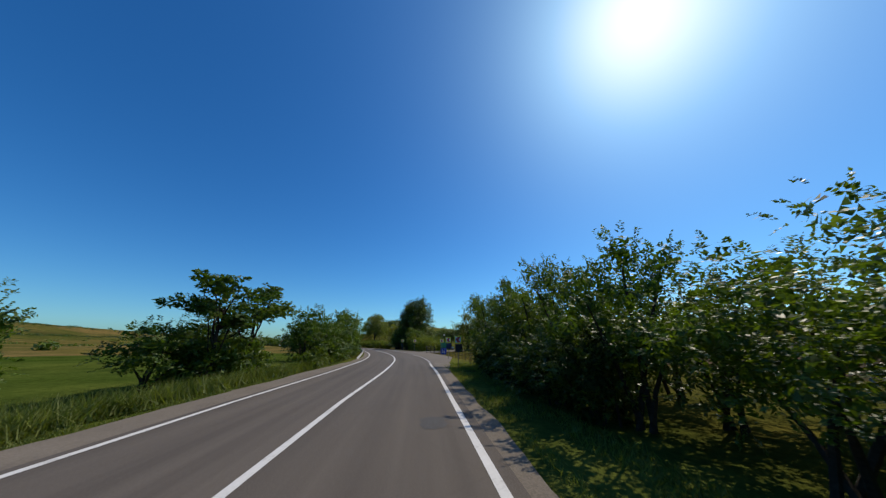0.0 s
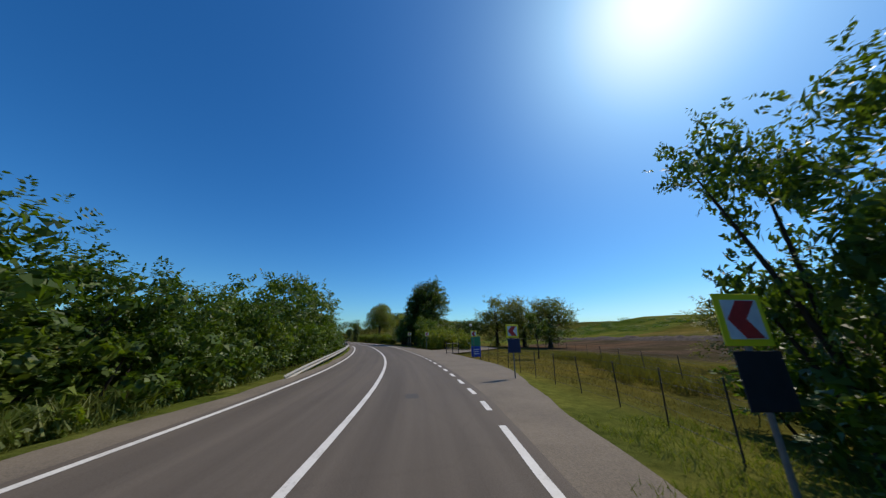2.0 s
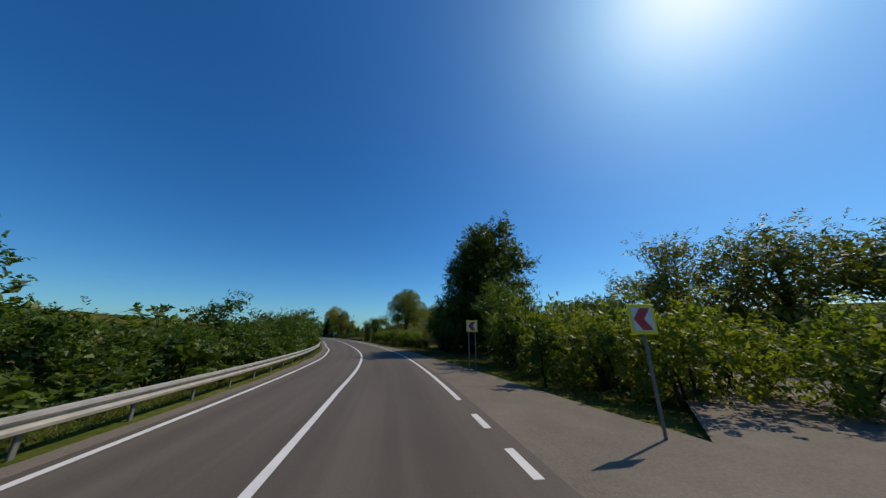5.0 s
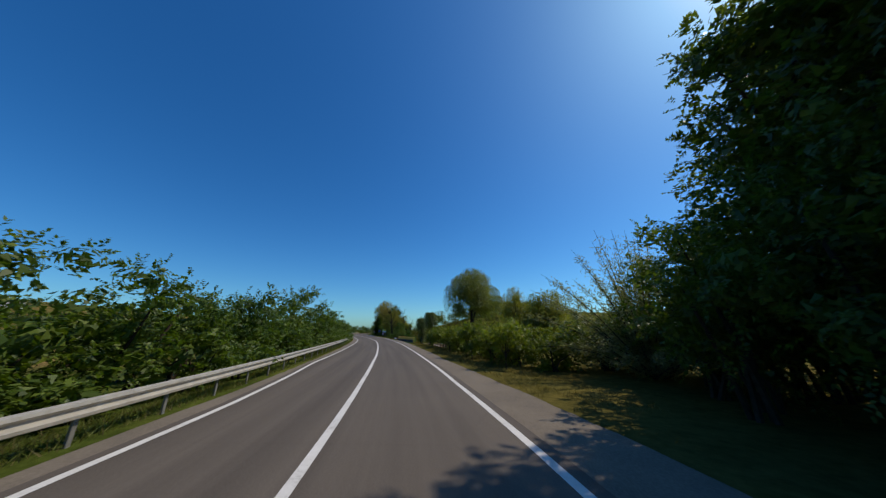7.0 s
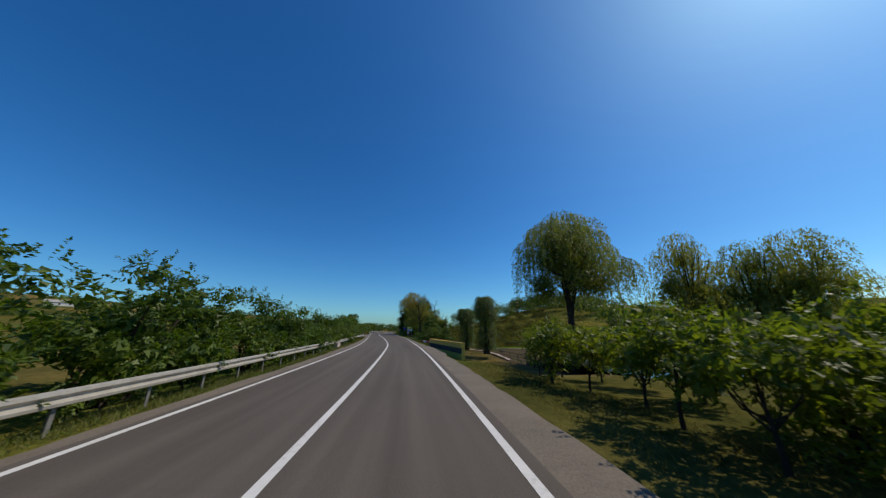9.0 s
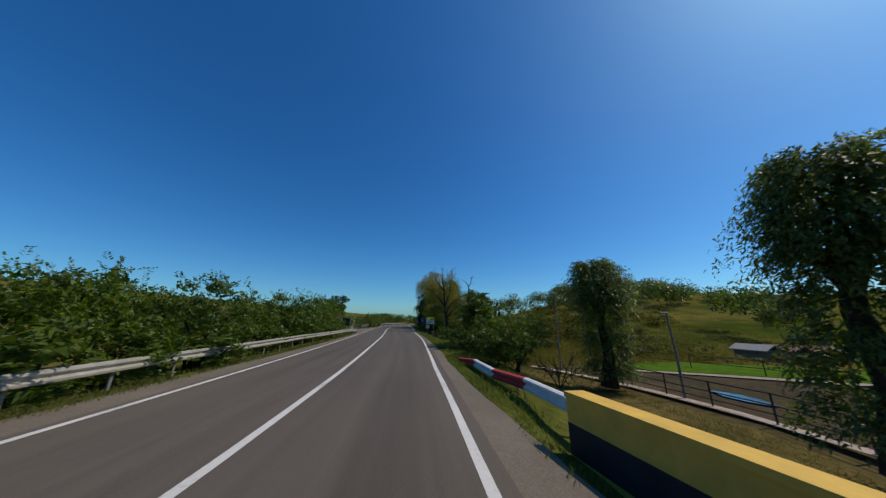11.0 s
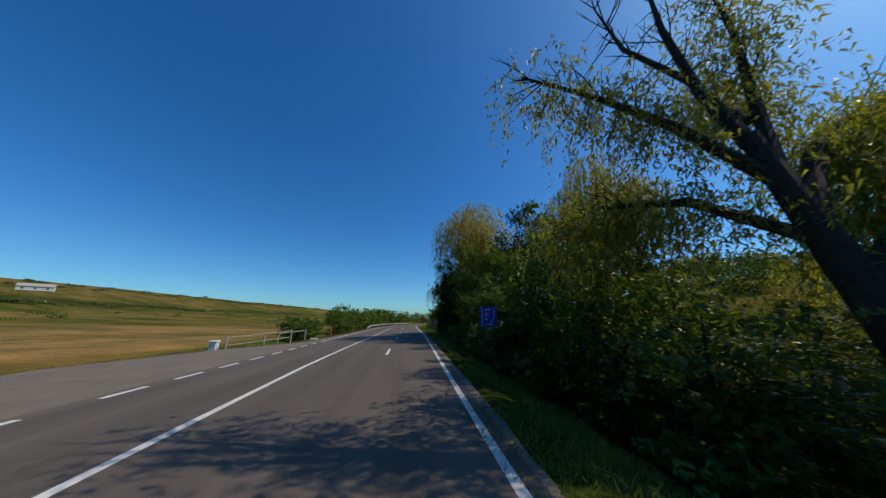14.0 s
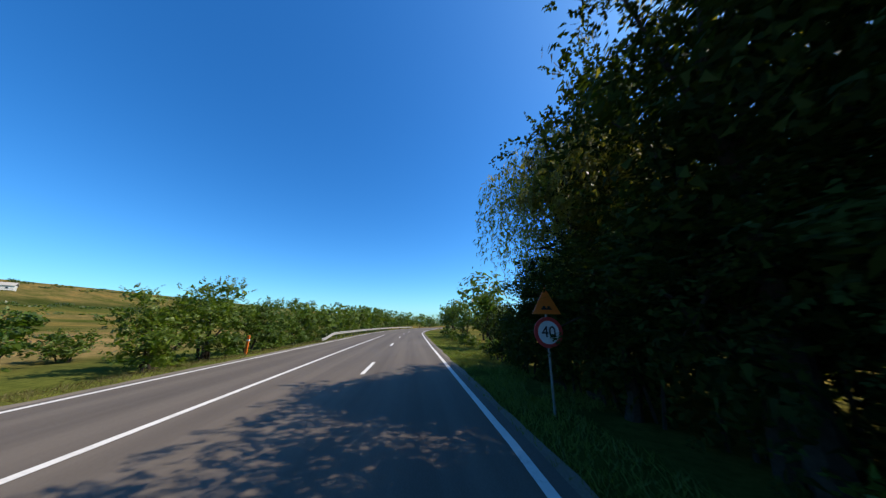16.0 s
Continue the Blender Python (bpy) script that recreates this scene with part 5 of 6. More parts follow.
far_wood("end_wood", spots_along(330, 560, 4, -60, -12 - 30, 5, 8, 110, 7) + spots_along(330, 560, 4, 42, 70, 5, 8, 110, 8), "wood where the road bends away", 1.3)


# ---- guard rails ----
def guard_rail(s0, s1, off, top, label, step=2.0, ends=(1, 1)):
    ob = root("guard_rail", Matrix.Identity(4), label, "guard rail")
    prof = [(-.0, .0), (.065, -.025), (.075, -.08), (.0, -.135), (.0, -.17), (.075, -.225), (.065, -.28), (.0, -.305)]
    n = int((s1 - s0) / .8)
    verts, faces = [], []
    for i in range(n + 1):
        s = s0 + (s1 - s0) * i / n
        fall = .5 * ends[0] * (1 - smooth(0, 5.0, s - s0)) + .5 * ends[1] * (1 - smooth(0, 2.2, s1 - s))
        for q, z in prof:
            verts.append(P(s, off(s) + q, top(s) + z - fall))
        for q, z in prof[::-1]:
            verts.append(P(s, off(s) + q - .012, top(s) + z - fall))
    w = 2 * len(prof)
    for i in range(n):
        for k in range(w):
            a, b = i * w + k, i * w + (k + 1) % w
            faces.append((a, b, b + w, a + w))
    faces += [tuple(range(w))[::-1], tuple(range(n * w, n * w + w))]
    mesh_object("beam", verts, faces, M_rail, ob, "long pale corrugated steel beam")
    bm = boxed((.05, .085, .92), (-.07, 0, .26), .008)
    me = None
    for k in range(int((s1 - s0 - 2) / step)):
        s = s0 + 1.6 + k * step
        if me is None:
            post = part("post", bm, M_post, ob)
            me = post.data
        else:
            post = new("post", me)
            post.parent = ob
        post.matrix_basis = at_road(s, off(s), top(s) - .72)
    return ob


rail_off = tab((38, -4.0), (65, -3.95), (98, -4.35), (132, -4.9), (138, -5.15))
rail_top = tab((34, .10), (36, .24), (38, .33), (41, .43), (48, .55), (60, .60), (80, .65), (100, .71), (138, .74))
guard_rail(34.0, 138.7, rail_off, rail_top, "long steel guard rail on posts beside the road", ends=(0, 0))
rail_off2 = tab((140, -5.0), (159, -5.1), (165, -4.75), (176, -4.4), (182, -4.5))
guard_rail(139.6, 165.4, rail_off2, lambda s: .72, "steel guard rail on posts beside the verge", ends=(0, 0))
guard_rail(165.6, 181.6, rail_off2, tab((170, .72), (178, .66), (181.6, .5)), "steel guard rail with a low end", ends=(0, 0))
guard_rail(246, 330, lambda s: -4.9, lambda s: .74, "far steel guard rail along the bend")

ob = root("bridge_block", at_road(139.4, -5.2, -.1), "pinkish concrete end block of the bridge rail", "concrete block")
part("block", boxed((.45, 1.5, .62), (0, 0, .31), .03), M_pink_concrete, ob)
part("cap", boxed((.5, 1.3, .1), (0, 0, .67), .03), M_concrete, ob)


# ---- bridge parapet, painted yellow and black ----
def parapet():
    ob = root("bridge_parapet", Matrix.Identity(4), "yellow concrete bridge parapet with a black band", "parapet")
    def run(name, z0, z1, d0, d1, mat, label, s0=130.4, s1=141.2):
        verts, faces = [], []
        n = 16
        for i in range(n + 1):
            s = s0 + (s1 - s0) * i / n
            k = (s - 130.4) / 10.8
            top = .72
            lo, hi = (z0(top) if callable(z0) else z0), z1(top)
            for d, z in ((d0, lo), (d1, lo), (d1, hi), (d0, hi)):
                verts.append(P(s, d + 6.5 - 1.35 * k, z))
        for i in range(n):
            for k in range(4):
                a, b = i * 4 + k, i * 4 + (k + 1) % 4
                faces.append((a, b, b + 4, a + 4))
        faces += [(3, 2, 1, 0), (n * 4, n * 4 + 1, n * 4 + 2, n * 4 + 3)]
        mesh_object(name, verts, faces, mat, ob, label)
    run("wall", -.95, lambda t: t - .08, 0, .28, M_yellow_wall, "yellow painted concrete wall")
    run("band", lambda t: t - .88, lambda t: t - .44, -.006, .0, M_black_wall, "black painted band")
    run("coping", lambda t: t - .08, lambda t: t, -.03, .31, M_yellow_wall, "pale yellow coping")


parapet()


def painted_rail():
    """The short guard rail beyond the parapet, painted in white and red lengths, sinking into the bank at its far end."""
    ob = root("painted_guard_rail", Matrix.Identity(4), "short guard rail painted in white and red lengths", "guard rail")
    prof = [(.0, .0), (-.065, -.025), (-.075, -.08), (.0, -.135), (.0, -.17), (-.075, -.225), (-.065, -.28), (.0, -.305), (.03, -.305), (.05, 0)]
    top = tab((141.3, .44), (143.8, .41), (146, .28), (148.5, .27), (150.6, .08))
    off = tab((141.3, 5.7), (143.8, 5.62), (146, 5.42), (148.5, 5.4), (150.6, 5.1))
    for k, (a, b) in enumerate([(141.3, 143.9), (143.9, 146.0), (146.0, 148.5), (148.5, 150.6)]):
        verts, faces, n, w = [], [], 6, len(prof)
        for i in range(n + 1):
            s = a + (b - a) * i / n
            verts += [P(s, off(s) + q, top(s) + z) for q, z in prof]
        faces = [(i * w + j, i * w + (j + 1) % w, (i + 1) * w + (j + 1) % w, (i + 1) * w + j) for i in range(n) for j in range(w)]
        faces += [tuple(range(w))[::-1], tuple(range(n * w, n * w + w))]
        mesh_object("beam", verts, faces, M_red_paint if k % 2 else M_white_paint, ob, "red beam length" if k % 2 else "white beam length")
    for s in (142.0, 144.6, 147.2, 149.6):
        post = part("post", boxed((.07, .1, 1.0), (.06, 0, -.5), .008), M_concrete, ob)
        post.matrix_basis = at_road(s, off(s) + .06, top(s) - .05)


painted_rail()


# ---- signs ----
def chevron_sign(s, d, z, label, panel=None, legs="single", turn=0.0):
    """A square bend marker with a red chevron that points left."""
    ob = root("chevron_sign", at_road(s, d, None, turn), label, "road sign", "bend chevron signs")
    g = ground_at(s, d)
    z -= g
    part("plate", boxed((.62, .02, .6), (0, 0, z), .006), M_sign_yellow, ob, "yellow square plate")
    part("field", boxed((.47, .008, .45), (0, -.015, z), .002), M_white_paint, ob, "whitish reflective field")
    bm = bmesh.new()
    pts = [(-.21, 0), (-.04, .215), (.2, .215), (.03, 0), (.2, -.215), (-.04, -.215)]
    lo = [bm.verts.new((x, -.0195, z + y)) for x, y in pts]
    hi = [bm.verts.new((x, -.0245, z + y)) for x, y in pts]
    for f in ((0, 1, 2, 3), (0, 3, 4, 5)):
        bm.faces.new([hi[i] for i in f])
        bm.faces.new([lo[i] for i in f[::-1]])
    for k in range(6):
        bm.faces.new((lo[k], lo[(k + 1) % 6], hi[(k + 1) % 6], hi[k]))
    part("chevron", bm, M_red_paint, ob, "red chevron")
    legs_at = (0,) if legs == "single" else (-.18, .18)
    for x in legs_at:
        part("post", tube(bmesh.new(), [(x, .03, -.2), (x, .03, z + .25)], [.03, .03], 8), M_post, ob)
    if panel:
        part("lower_panel", boxed((.6, .02, .62), (.05, .0, z - .66), .006), panel, ob, "dark blank panel under the sign")
    return ob


chevron_sign(23.0, 5.6, 2.0, "yellow bend sign with red chevron over a dark panel", M_black_wall)
chevron_sign(32.75, 6.4, 2.05, "yellow bend sign with red chevron over a blue panel", M_panel_blue)
chevron_sign(46.2, 8.7, 2.05, "yellow bend sign with red chevron by the entrance")
chevron_sign(67.95, 5.9, 2.2, "yellow bend sign with red chevron on two thin posts", None, "double")
chevron_sign(58.5, 6.6, 2.1, "small yellow bend sign among the bushes")


def totem():
    ob = root("entrance_totem", at_road(47.0, 9.2), "green and blue entrance sign panel", "sign")
    part("lower_panel", boxed((.95, .16, 1.0), (0, 0, .55), .02), M_sign_blue, ob, "blue lower panel")
    part("upper_panel", boxed((.95, .15, .95), (0, 0, 1.54), .02), M_sign_green, ob, "green upper panel")
    for k in range(3):
        part("writing_bar", boxed((.6, .01, .08), (0, -.086, .75 - .2 * k)), M_white_paint, ob)


totem()


def text_part(name, words, size, at, material, parent, depth=.004, turn=(90, 0, 0)):
    cu = bpy.data.curves.new(name, "FONT")
    cu.body, cu.size, cu.extrude = words, size, depth
    cu.align_x, cu.align_y = "CENTER", "CENTER"
    tmp = bpy.data.objects.new(name, cu)
    scene.collection.objects.link(tmp)
    me = bpy.data.meshes.new_from_object(tmp.evaluated_get(bpy.context.evaluated_depsgraph_get()))
    bpy.data.objects.remove(tmp)
    bpy.data.curves.remove(cu)
    me.name = name
    me.materials.clear()
    me.materials.append(material)
    ob = new(name, me)
    ob.parent = parent
    ob.matrix_basis = pose(*at, *turn)
    return ob


def disc(bm, r0, r1, y0, y1, n=28, at=(0, 0)):
    """A ring, or a disc where r0 is 0, that faces -y."""
    def ring(r, y):
        return [bm.verts.new((at[0] + r * math.cos(2 * math.pi * k / n), y, at[1] + r * math.sin(2 * math.pi * k / n))) for k in range(n)]
    a, b = ring(r1, y0), ring(r1, y1)
    for k in range(n):
        bm.faces.new((a[k], a[(k + 1) % n], b[(k + 1) % n], b[k]))
    if r0:
        c, e = ring(r0, y0), ring(r0, y1)
        for k in range(n):
            j = (k + 1) % n
            bm.faces.new((c[j], c[k], e[k], e[j]))
            bm.faces.new((a[j], a[k], c[k], c[j]))
            bm.faces.new((b[k], b[j], e[j], e[k]))
    else:
        bm.faces.new(a[::-1])
        bm.faces.new(b)
    return bm


def town_end_sign():
    """The yellow and white end-of-town plate with a red bar, over a round no-overtaking sign."""
    s, d = 180.0, 7.0
    g = ground_at(s, d)
    ob = root("town_end_sign", at_road(s, d), "yellow and white end-of-town sign crossed by a red bar", "road sign")
    z = 2.42 - g
    part("upper_plate", boxed((1.25, .025, .5), (0, 0, z - .25), .006), M_sign_yellow, ob, "yellow plate with a speed limit and a town pictogram")
    part("lower_plate", boxed((1.25, .025, .48), (.0, 0, z - .745), .006), M_white_paint, ob, "white plate with the town's name")
    part("limit_disc", disc(bmesh.new(), 0, .17, -.014, -.022, 24, (-.34, z - .25)), M_white_paint, ob, "white disc")
    text_part("limit_number", "50", .22, (-.34, -.026, z - .25), M_black, ob)
    bm = boxed((.5, .008, .05), (.28, -.018, z - .36))
    box(bm, (.12, .008, .14), (.12, -.018, z - .28))
    box(bm, (.16, .008, .09), (.36, -.018, z - .29))
    part("skyline", bm, M_black, ob, "black town pictogram")
    text_part("town_name", "Falticeni", .3, (.02, -.02, z - .76), M_black, ob)
    bm = boxed((1.5, .008, .09), (.05, -.03, z - .5), 0, Matrix.Rotation(radians(-38), 4, "Y"))
    part("red_bar", bm, M_red_paint, ob, "red diagonal bar")
    part("post", tube(bmesh.new(), [(.5, .05, -.3), (.5, .05, z - .05)], [.035, .035], 8), M_post, ob)
    o2 = root("no_overtaking_sign", at_road(180.05, 6.6), "round red-rimmed no-overtaking sign on a post", "road sign")
    g2 = ground_at(180.05, 6.6)
    zc = 1.02 - g2
    part("disc", disc(bmesh.new(), 0, .29, .0, .02, 32, (0, zc)), M_white_paint, o2, "white disc")
    part("rim", disc(bmesh.new(), .275, .35, -.012, .02, 32, (0, zc)), M_red_paint, o2, "red rim")
    for x, mat in ((-.12, M_red_paint), (.12, M_black)):
        bm = boxed((.18, .008, .08), (x, -.012, zc - .02), .002)
        box(bm, (.12, .008, .06), (x, -.012, zc + .05))
        for w in (-.06, .06):
            box(bm, (.04, .008, .04), (x + w, -.012, zc - .075))
        part("car_symbol", bm, mat, o2)
    part("post", tube(bmesh.new(), [(.05, .04, -.3), (.05, .04, zc + .2)], [.03, .03], 8), M_post, o2)


town_end_sign()


def blue_sign():
    s, d = 195.4, 7.3
    ob = root("blue_direction_sign", at_road(s, d, None, 6), "blue direction sign with white route lines", "road sign")
    z = 2.0 - ground_at(s, d)
    part("plate", boxed((.78, .025, .84), (0, 0, z), .006), M_sign_blue, ob, "blue plate")
    for x, y, w, h, a in [(-.3, .0, .025, .74, 0), (.16, -.16, .025, .34, 32), (.26, .2, .025, .36, 0), (.02, -.31, .3, .025, 0), (-.05, .3, .28, .05, 0), (-.1, .15, .2, .04, 0), (-.1, .05, .2, .04, 0), (-.12, -.1, .14, .04, 0)]:
        part("route_line", boxed((w, .008, h), (x, -.018, z + y), 0, Matrix.Rotation(radians(a), 4, "Y")), M_white_paint, ob)
    for x in (-.25, .25):
        part("post", tube(bmesh.new(), [(x, .04, -.3), (x, .04, z + .36)], [.025, .025], 8), M_dark_metal, ob)


blue_sign()


def bump_and_limit_sign():
    s, d = 221.6, 7.7
    ob = root("speed_limit_sign", at_road(s, d), "round 40 speed limit sign under an orange warning triangle", "road sign")
    g = ground_at(s, d)
    z = 1.62 - g
    part("disc", disc(bmesh.new(), 0, .28, 0, .02, 32, (0, z)), M_white_paint, ob, "white disc")
    part("rim", disc(bmesh.new(), .265, .35, -.012, .02, 32, (0, z)), M_red_paint, ob, "red rim")
    text_part("limit_number", "40", .36, (0, -.012, z), M_black, ob)
    zt = z + .42
    bm = bmesh.new()
    pts = [(-.36, 0), (.36, 0), (0, .64)]
    a, b = [bm.verts.new((x, 0, zt + y)) for x, y in pts], [bm.verts.new((x, .02, zt + y)) for x, y in pts]
    bm.faces.new(a)
    bm.faces.new(b[::-1])
    for k in range(3):
        bm.faces.new((a[(k + 1) % 3], a[k], b[k], b[(k + 1) % 3]))
    part("triangle", bm, M_sign_orange, ob, "orange warning triangle")
    bm = boxed((.26, .008, .035), (0, -.006, zt + .12))
    box(bm, (.07, .008, .05), (-.06, -.006, zt + .16))
    box(bm, (.07, .008, .05), (.06, -.006, zt + .16))
    part("symbol", bm, M_black, ob)
    part("post", tube(bmesh.new(), [(0, .05, -.3), (0, .05, zt + .4)], [.03, .03], 8), M_post, ob)


bump_and_limit_sign()


def notice_board():
    """A board on two pale posts, seen from behind."""
    ob = root("notice_board", at_road(182.2, -6.05), "dark backed road board on two pale posts", "road sign")
    z = 2.15 - ground_at(182.2, -6.05)
    part("board", boxed((1.24, .04, 1.1), (0, 0, z - .56), .01), M_black_wall, ob, "dark board")
    for x in (-.65, .65):
        part("post", tube(bmesh.new(), [(x, -.05, -.2), (x, -.05, z + .02)], [.035, .035], 8), M_rail, ob, "pale steel post")


notice_board()


def marker_post(s, d, h):
    ob = root("marker_post", at_road(s, d), "orange red roadside marker post", "marker post", "orange marker posts")
    part("post", boxed((.16, .09, h), (0, 0, h / 2), .02), M_sign_orange, ob)
    part("band", boxed((.164, .094, .1), (0, 0, h * .75), .005), M_white_paint, ob)


marker_post(219.9, -5.5, 1.15)
marker_post(234.1, -5.6, 1.15)


def pennant_sign():
    """A reddish arrow-shaped advertising panel above the bushes."""
    ob = root("advert_panel", at_road(192.4, -9.3, None, 20), "slanted reddish advertising panel on a post", "sign")
    m = Matrix.Rotation(radians(28), 4, "Y")
    part("panel", boxed((.34, .05, 1.6), (0, 0, 3.3), .02, m), simple("faded_red_panel", (.40, .13, .14), .6), ob)
    part("post", tube(bmesh.new(), [(-.4, .05, 0), (-.4, .05, 2.9)], [.04, .04], 8), M_post, ob)


pennant_sign()


# ---- fences, gate, lamps ----
def wire_fence(name, spots, h, label, material, wires=5, lean=0.0, group=""):
    ob = root(name, Matrix.Identity(4), label, "fence", group)
    pts = [P(s, d, ground_at(s, d)) for s, d in spots]
    me = None
    r = np.random.default_rng(len(spots))
    for p, (s, d) in zip(pts, spots):
        if me is None:
            post = part("post", tube(bmesh.new(), [(0, 0, -.2), (0, 0, h)], [.018, .018], 6), material, ob)
            me = post.data
        else:
            post = new("post", me)
            post.parent = ob
        post.matrix_basis = Matrix.Translation(p) @ pose(0, 0, 0, r.normal() * 2, lean + r.normal() * 2, 0)
    for k in range(wires):
        z = h * (.12 + .84 * k / max(wires - 1, 1))
        bm = bmesh.new()
        tube(bm, [p + Vector((0, 0, z)) for p in pts], [.005] * len(pts), 4)
        part("wire", bm, M_dark_metal, ob)


wire_fence("wire_fence", [(24.6, 6.9), (26.4, 7.4)] + [(28.2 + 1.85 * k, min(7.7 + .06 * k, 8.1)) for k in range(10)], 1.25, "thin dark post and wire fence along the entrance", M_dark_metal)
wire_fence("mesh_fence", [(27 + 3.1 * k, 10.5 + 1.5 * k) for k in range(11)], 1.3, "green wire mesh fence across the meadow", M_dark_metal, 8)
wire_fence("field_fence", [(196 - 1.5 * k, -11.0 - 1.6 * k) for k in range(4)], 1.5, "leaning wooden post fence by the driveway", M_wood, 2, 12)


def pipe_fence(spots, h, label, rails=(.25, .5, .75, 1.0), z=None, bars=0):
    ob = root("pipe_railing", Matrix.Identity(4), label, "railing")
    pts = [P(s, d, ground_at(s, d) if z is None else z) for s, d in spots]
    me = None
    for p in pts:
        if me is None:
            post = part("post", tube(bmesh.new(), [(0, 0, -.15), (0, 0, h)], [.03, .03], 6), M_dark_metal, ob)
            me = post.data
        else:
            post = new("post", me)
            post.parent = ob
        post.matrix_basis = Matrix.Translation(p)
    for k in rails:
        part("rail", tube(bmesh.new(), [p + Vector((0, 0, h * k)) for p in pts], [.022] * len(pts), 6), M_dark_metal, ob)


pipe_fence([(150.2 - 1.75 * k, 14.0 + .12 * k) for k in range(12)], 1.0, "dark pipe railing along the pond bank", (.35, .62, .97))
pipe_fence([(160 - 4 * k, 24 + .5 * k) for k in range(8)], 1.0, "dark pipe railing beyond the grass", (.5, .97))


def soil_bank():
    """A lumpy bank of dug earth at the far edge of the ploughed ground."""
    verts, faces, n, w = [], [], 150, 7
    for i in range(n + 1):
        s = 2 + 88 * i / n
        for k in range(w):
            d = 58 + 1.1 * (k - 3) + 2.5 * math.sin(s * .08)
            p = P(s, d)
            lift = (1 - ((k - 3) / 3) ** 2) * (.7 + .9 * abs(noise.noise(Vector((s * .35, 4, 0)))) + .5 * noise.noise(Vector((s * 1.1, k, 2))))
            verts.append((p.x, p.y, height(s, d, p.x, p.y) - .1 + lift))
    faces = [(i * w + k, i * w + k + 1, (i + 1) * w + k + 1, (i + 1) * w + k) for i in range(n) for k in range(w - 1)]
    tagged(mesh_object("soil_bank", verts, faces, simple("dug_soil", (.075, .055, .044), .95, 0, .5, 1.5, .6)), "lumpy dark bank of dug earth across the field", "soil bank", kind="structure")


soil_bank()


def gate():
    ob = root("entrance_gate", at_road(51.2, 8.0, None, 35), "low dark metal gate at the entrance", "gate")
    for x in (-1.1, 0, 1.1):
        part("post", tube(bmesh.new(), [(x, 0, -.1), (x, 0, 1.35)], [.045, .045], 8), M_dark_metal, ob)
    for z in (.25, .7, 1.2):
        part("rail", tube(bmesh.new(), [(-1.1, 0, z), (1.1, 0, z)], [.025, .025], 6), M_dark_metal, ob)


gate()


def lamp(s, d, h, label, lean=0.0):
    ob = root("lamp_post", at_road(s, d, None), label, "street lamp", "bank lamps")
    part("pole", tube(bmesh.new(), [(0, 0, -.2), (0, 0, h * .5), (lean, 0, h)], [.06, .05, .04], 8), M_post, ob)
    bm = boxed((.42, .16, .09), (lean - .15, 0, h + .02), .03)
    part("head", bm, M_concrete, ob, "flat grey lamp head")


lamp(157.2, 14.4, 5.7, "slim grey lamp post with a flat head", .12)
lamp(147.8, 14.3, 3.6, "short grey lamp post with a tilted panel", -.1)


def globe_lamp():
    ob = root("garden_lamp", at_road(56.0, 12.2), "garden lamp with a white globe on a thin pole", "lamp")
    part("pole", tube(bmesh.new(), [(0, 0, 0), (0, 0, 3.3)], [.04, .035], 8), M_dark_metal, ob)
    bm = bmesh.new()
    bmesh.ops.create_icosphere(bm, subdivisions=2, radius=.19, matrix=Matrix.Translation((0, 0, 3.45)))
    part("globe", bm, M_white_paint, ob, "white globe", True)


globe_lamp()


def rail_gate():
    """White field gate made of two posts and a top rail, with a concrete box beside it."""
    ob = root("field_gate", Matrix.Identity(4), "pale pipe fence beside the driveway", "fence")
    pts = [P(s, d, ground_at(s, d)) for s, d in [(203.4, -7.6), (205.6, -6.4), (208.2, -5.6)]]
    for p in pts:
        q = part("post", tube(bmesh.new(), [(0, 0, -.2), (0, 0, 1.15)], [.055, .05], 8), M_concrete, ob)
        q.matrix_basis = Matrix.Translation(p)
    for z in (1.08, .6):
        part("rail", tube(bmesh.new(), [p + Vector((0, 0, z)) for p in pts], [.025] * 3, 6), M_concrete, ob)
    b = root("concrete_marker", at_road(203.4, -8.3, None, 10), "pale concrete block at the driveway", "concrete block")
    bm = boxed((.42, .42, .85), (0, 0, .42), .05)
    box(bm, (.5, .5, .1), (0, 0, .86), .03)
    part("block", bm, M_white_paint, b)
    f = root("gate_posts", Matrix.Identity(4), "two pale posts with a rail at the roadside", "fence")
    pts = [P(s, d, ground_at(s, d)) for s, d in [(208.2, -6.6), (211.6, -5.7)]]
    for p in pts:
        q = part("post", tube(bmesh.new(), [(0, 0, -.2), (.08, 0, 1.1)], [.06, .055], 8), M_concrete, f)
        q.matrix_basis = Matrix.Translation(p)
    part("rail", tube(bmesh.new(), [p + Vector((0, 0, 1.0)) for p in pts], [.03, .03], 6), M_concrete, f)
    sl = root("concrete_slab", at_road(211.8, -4.9, -.05, 15), "small concrete slab on the verge", "concrete slab")
    part("slab", boxed((.7, 1.3, .16), (0, 0, .08), .02), M_concrete, sl)


rail_gate()


# ---- pond, sheds, house, car ----
verts = [P(s, d, -1.42) for s, d in [(117, 18.6), (141, 18.0), (141, 34), (117, 34)]]
tagged(mesh_object("water", verts, [(0, 1, 2, 3)], M_water), "shallow pond water reflecting the sky", "water", kind="structure")


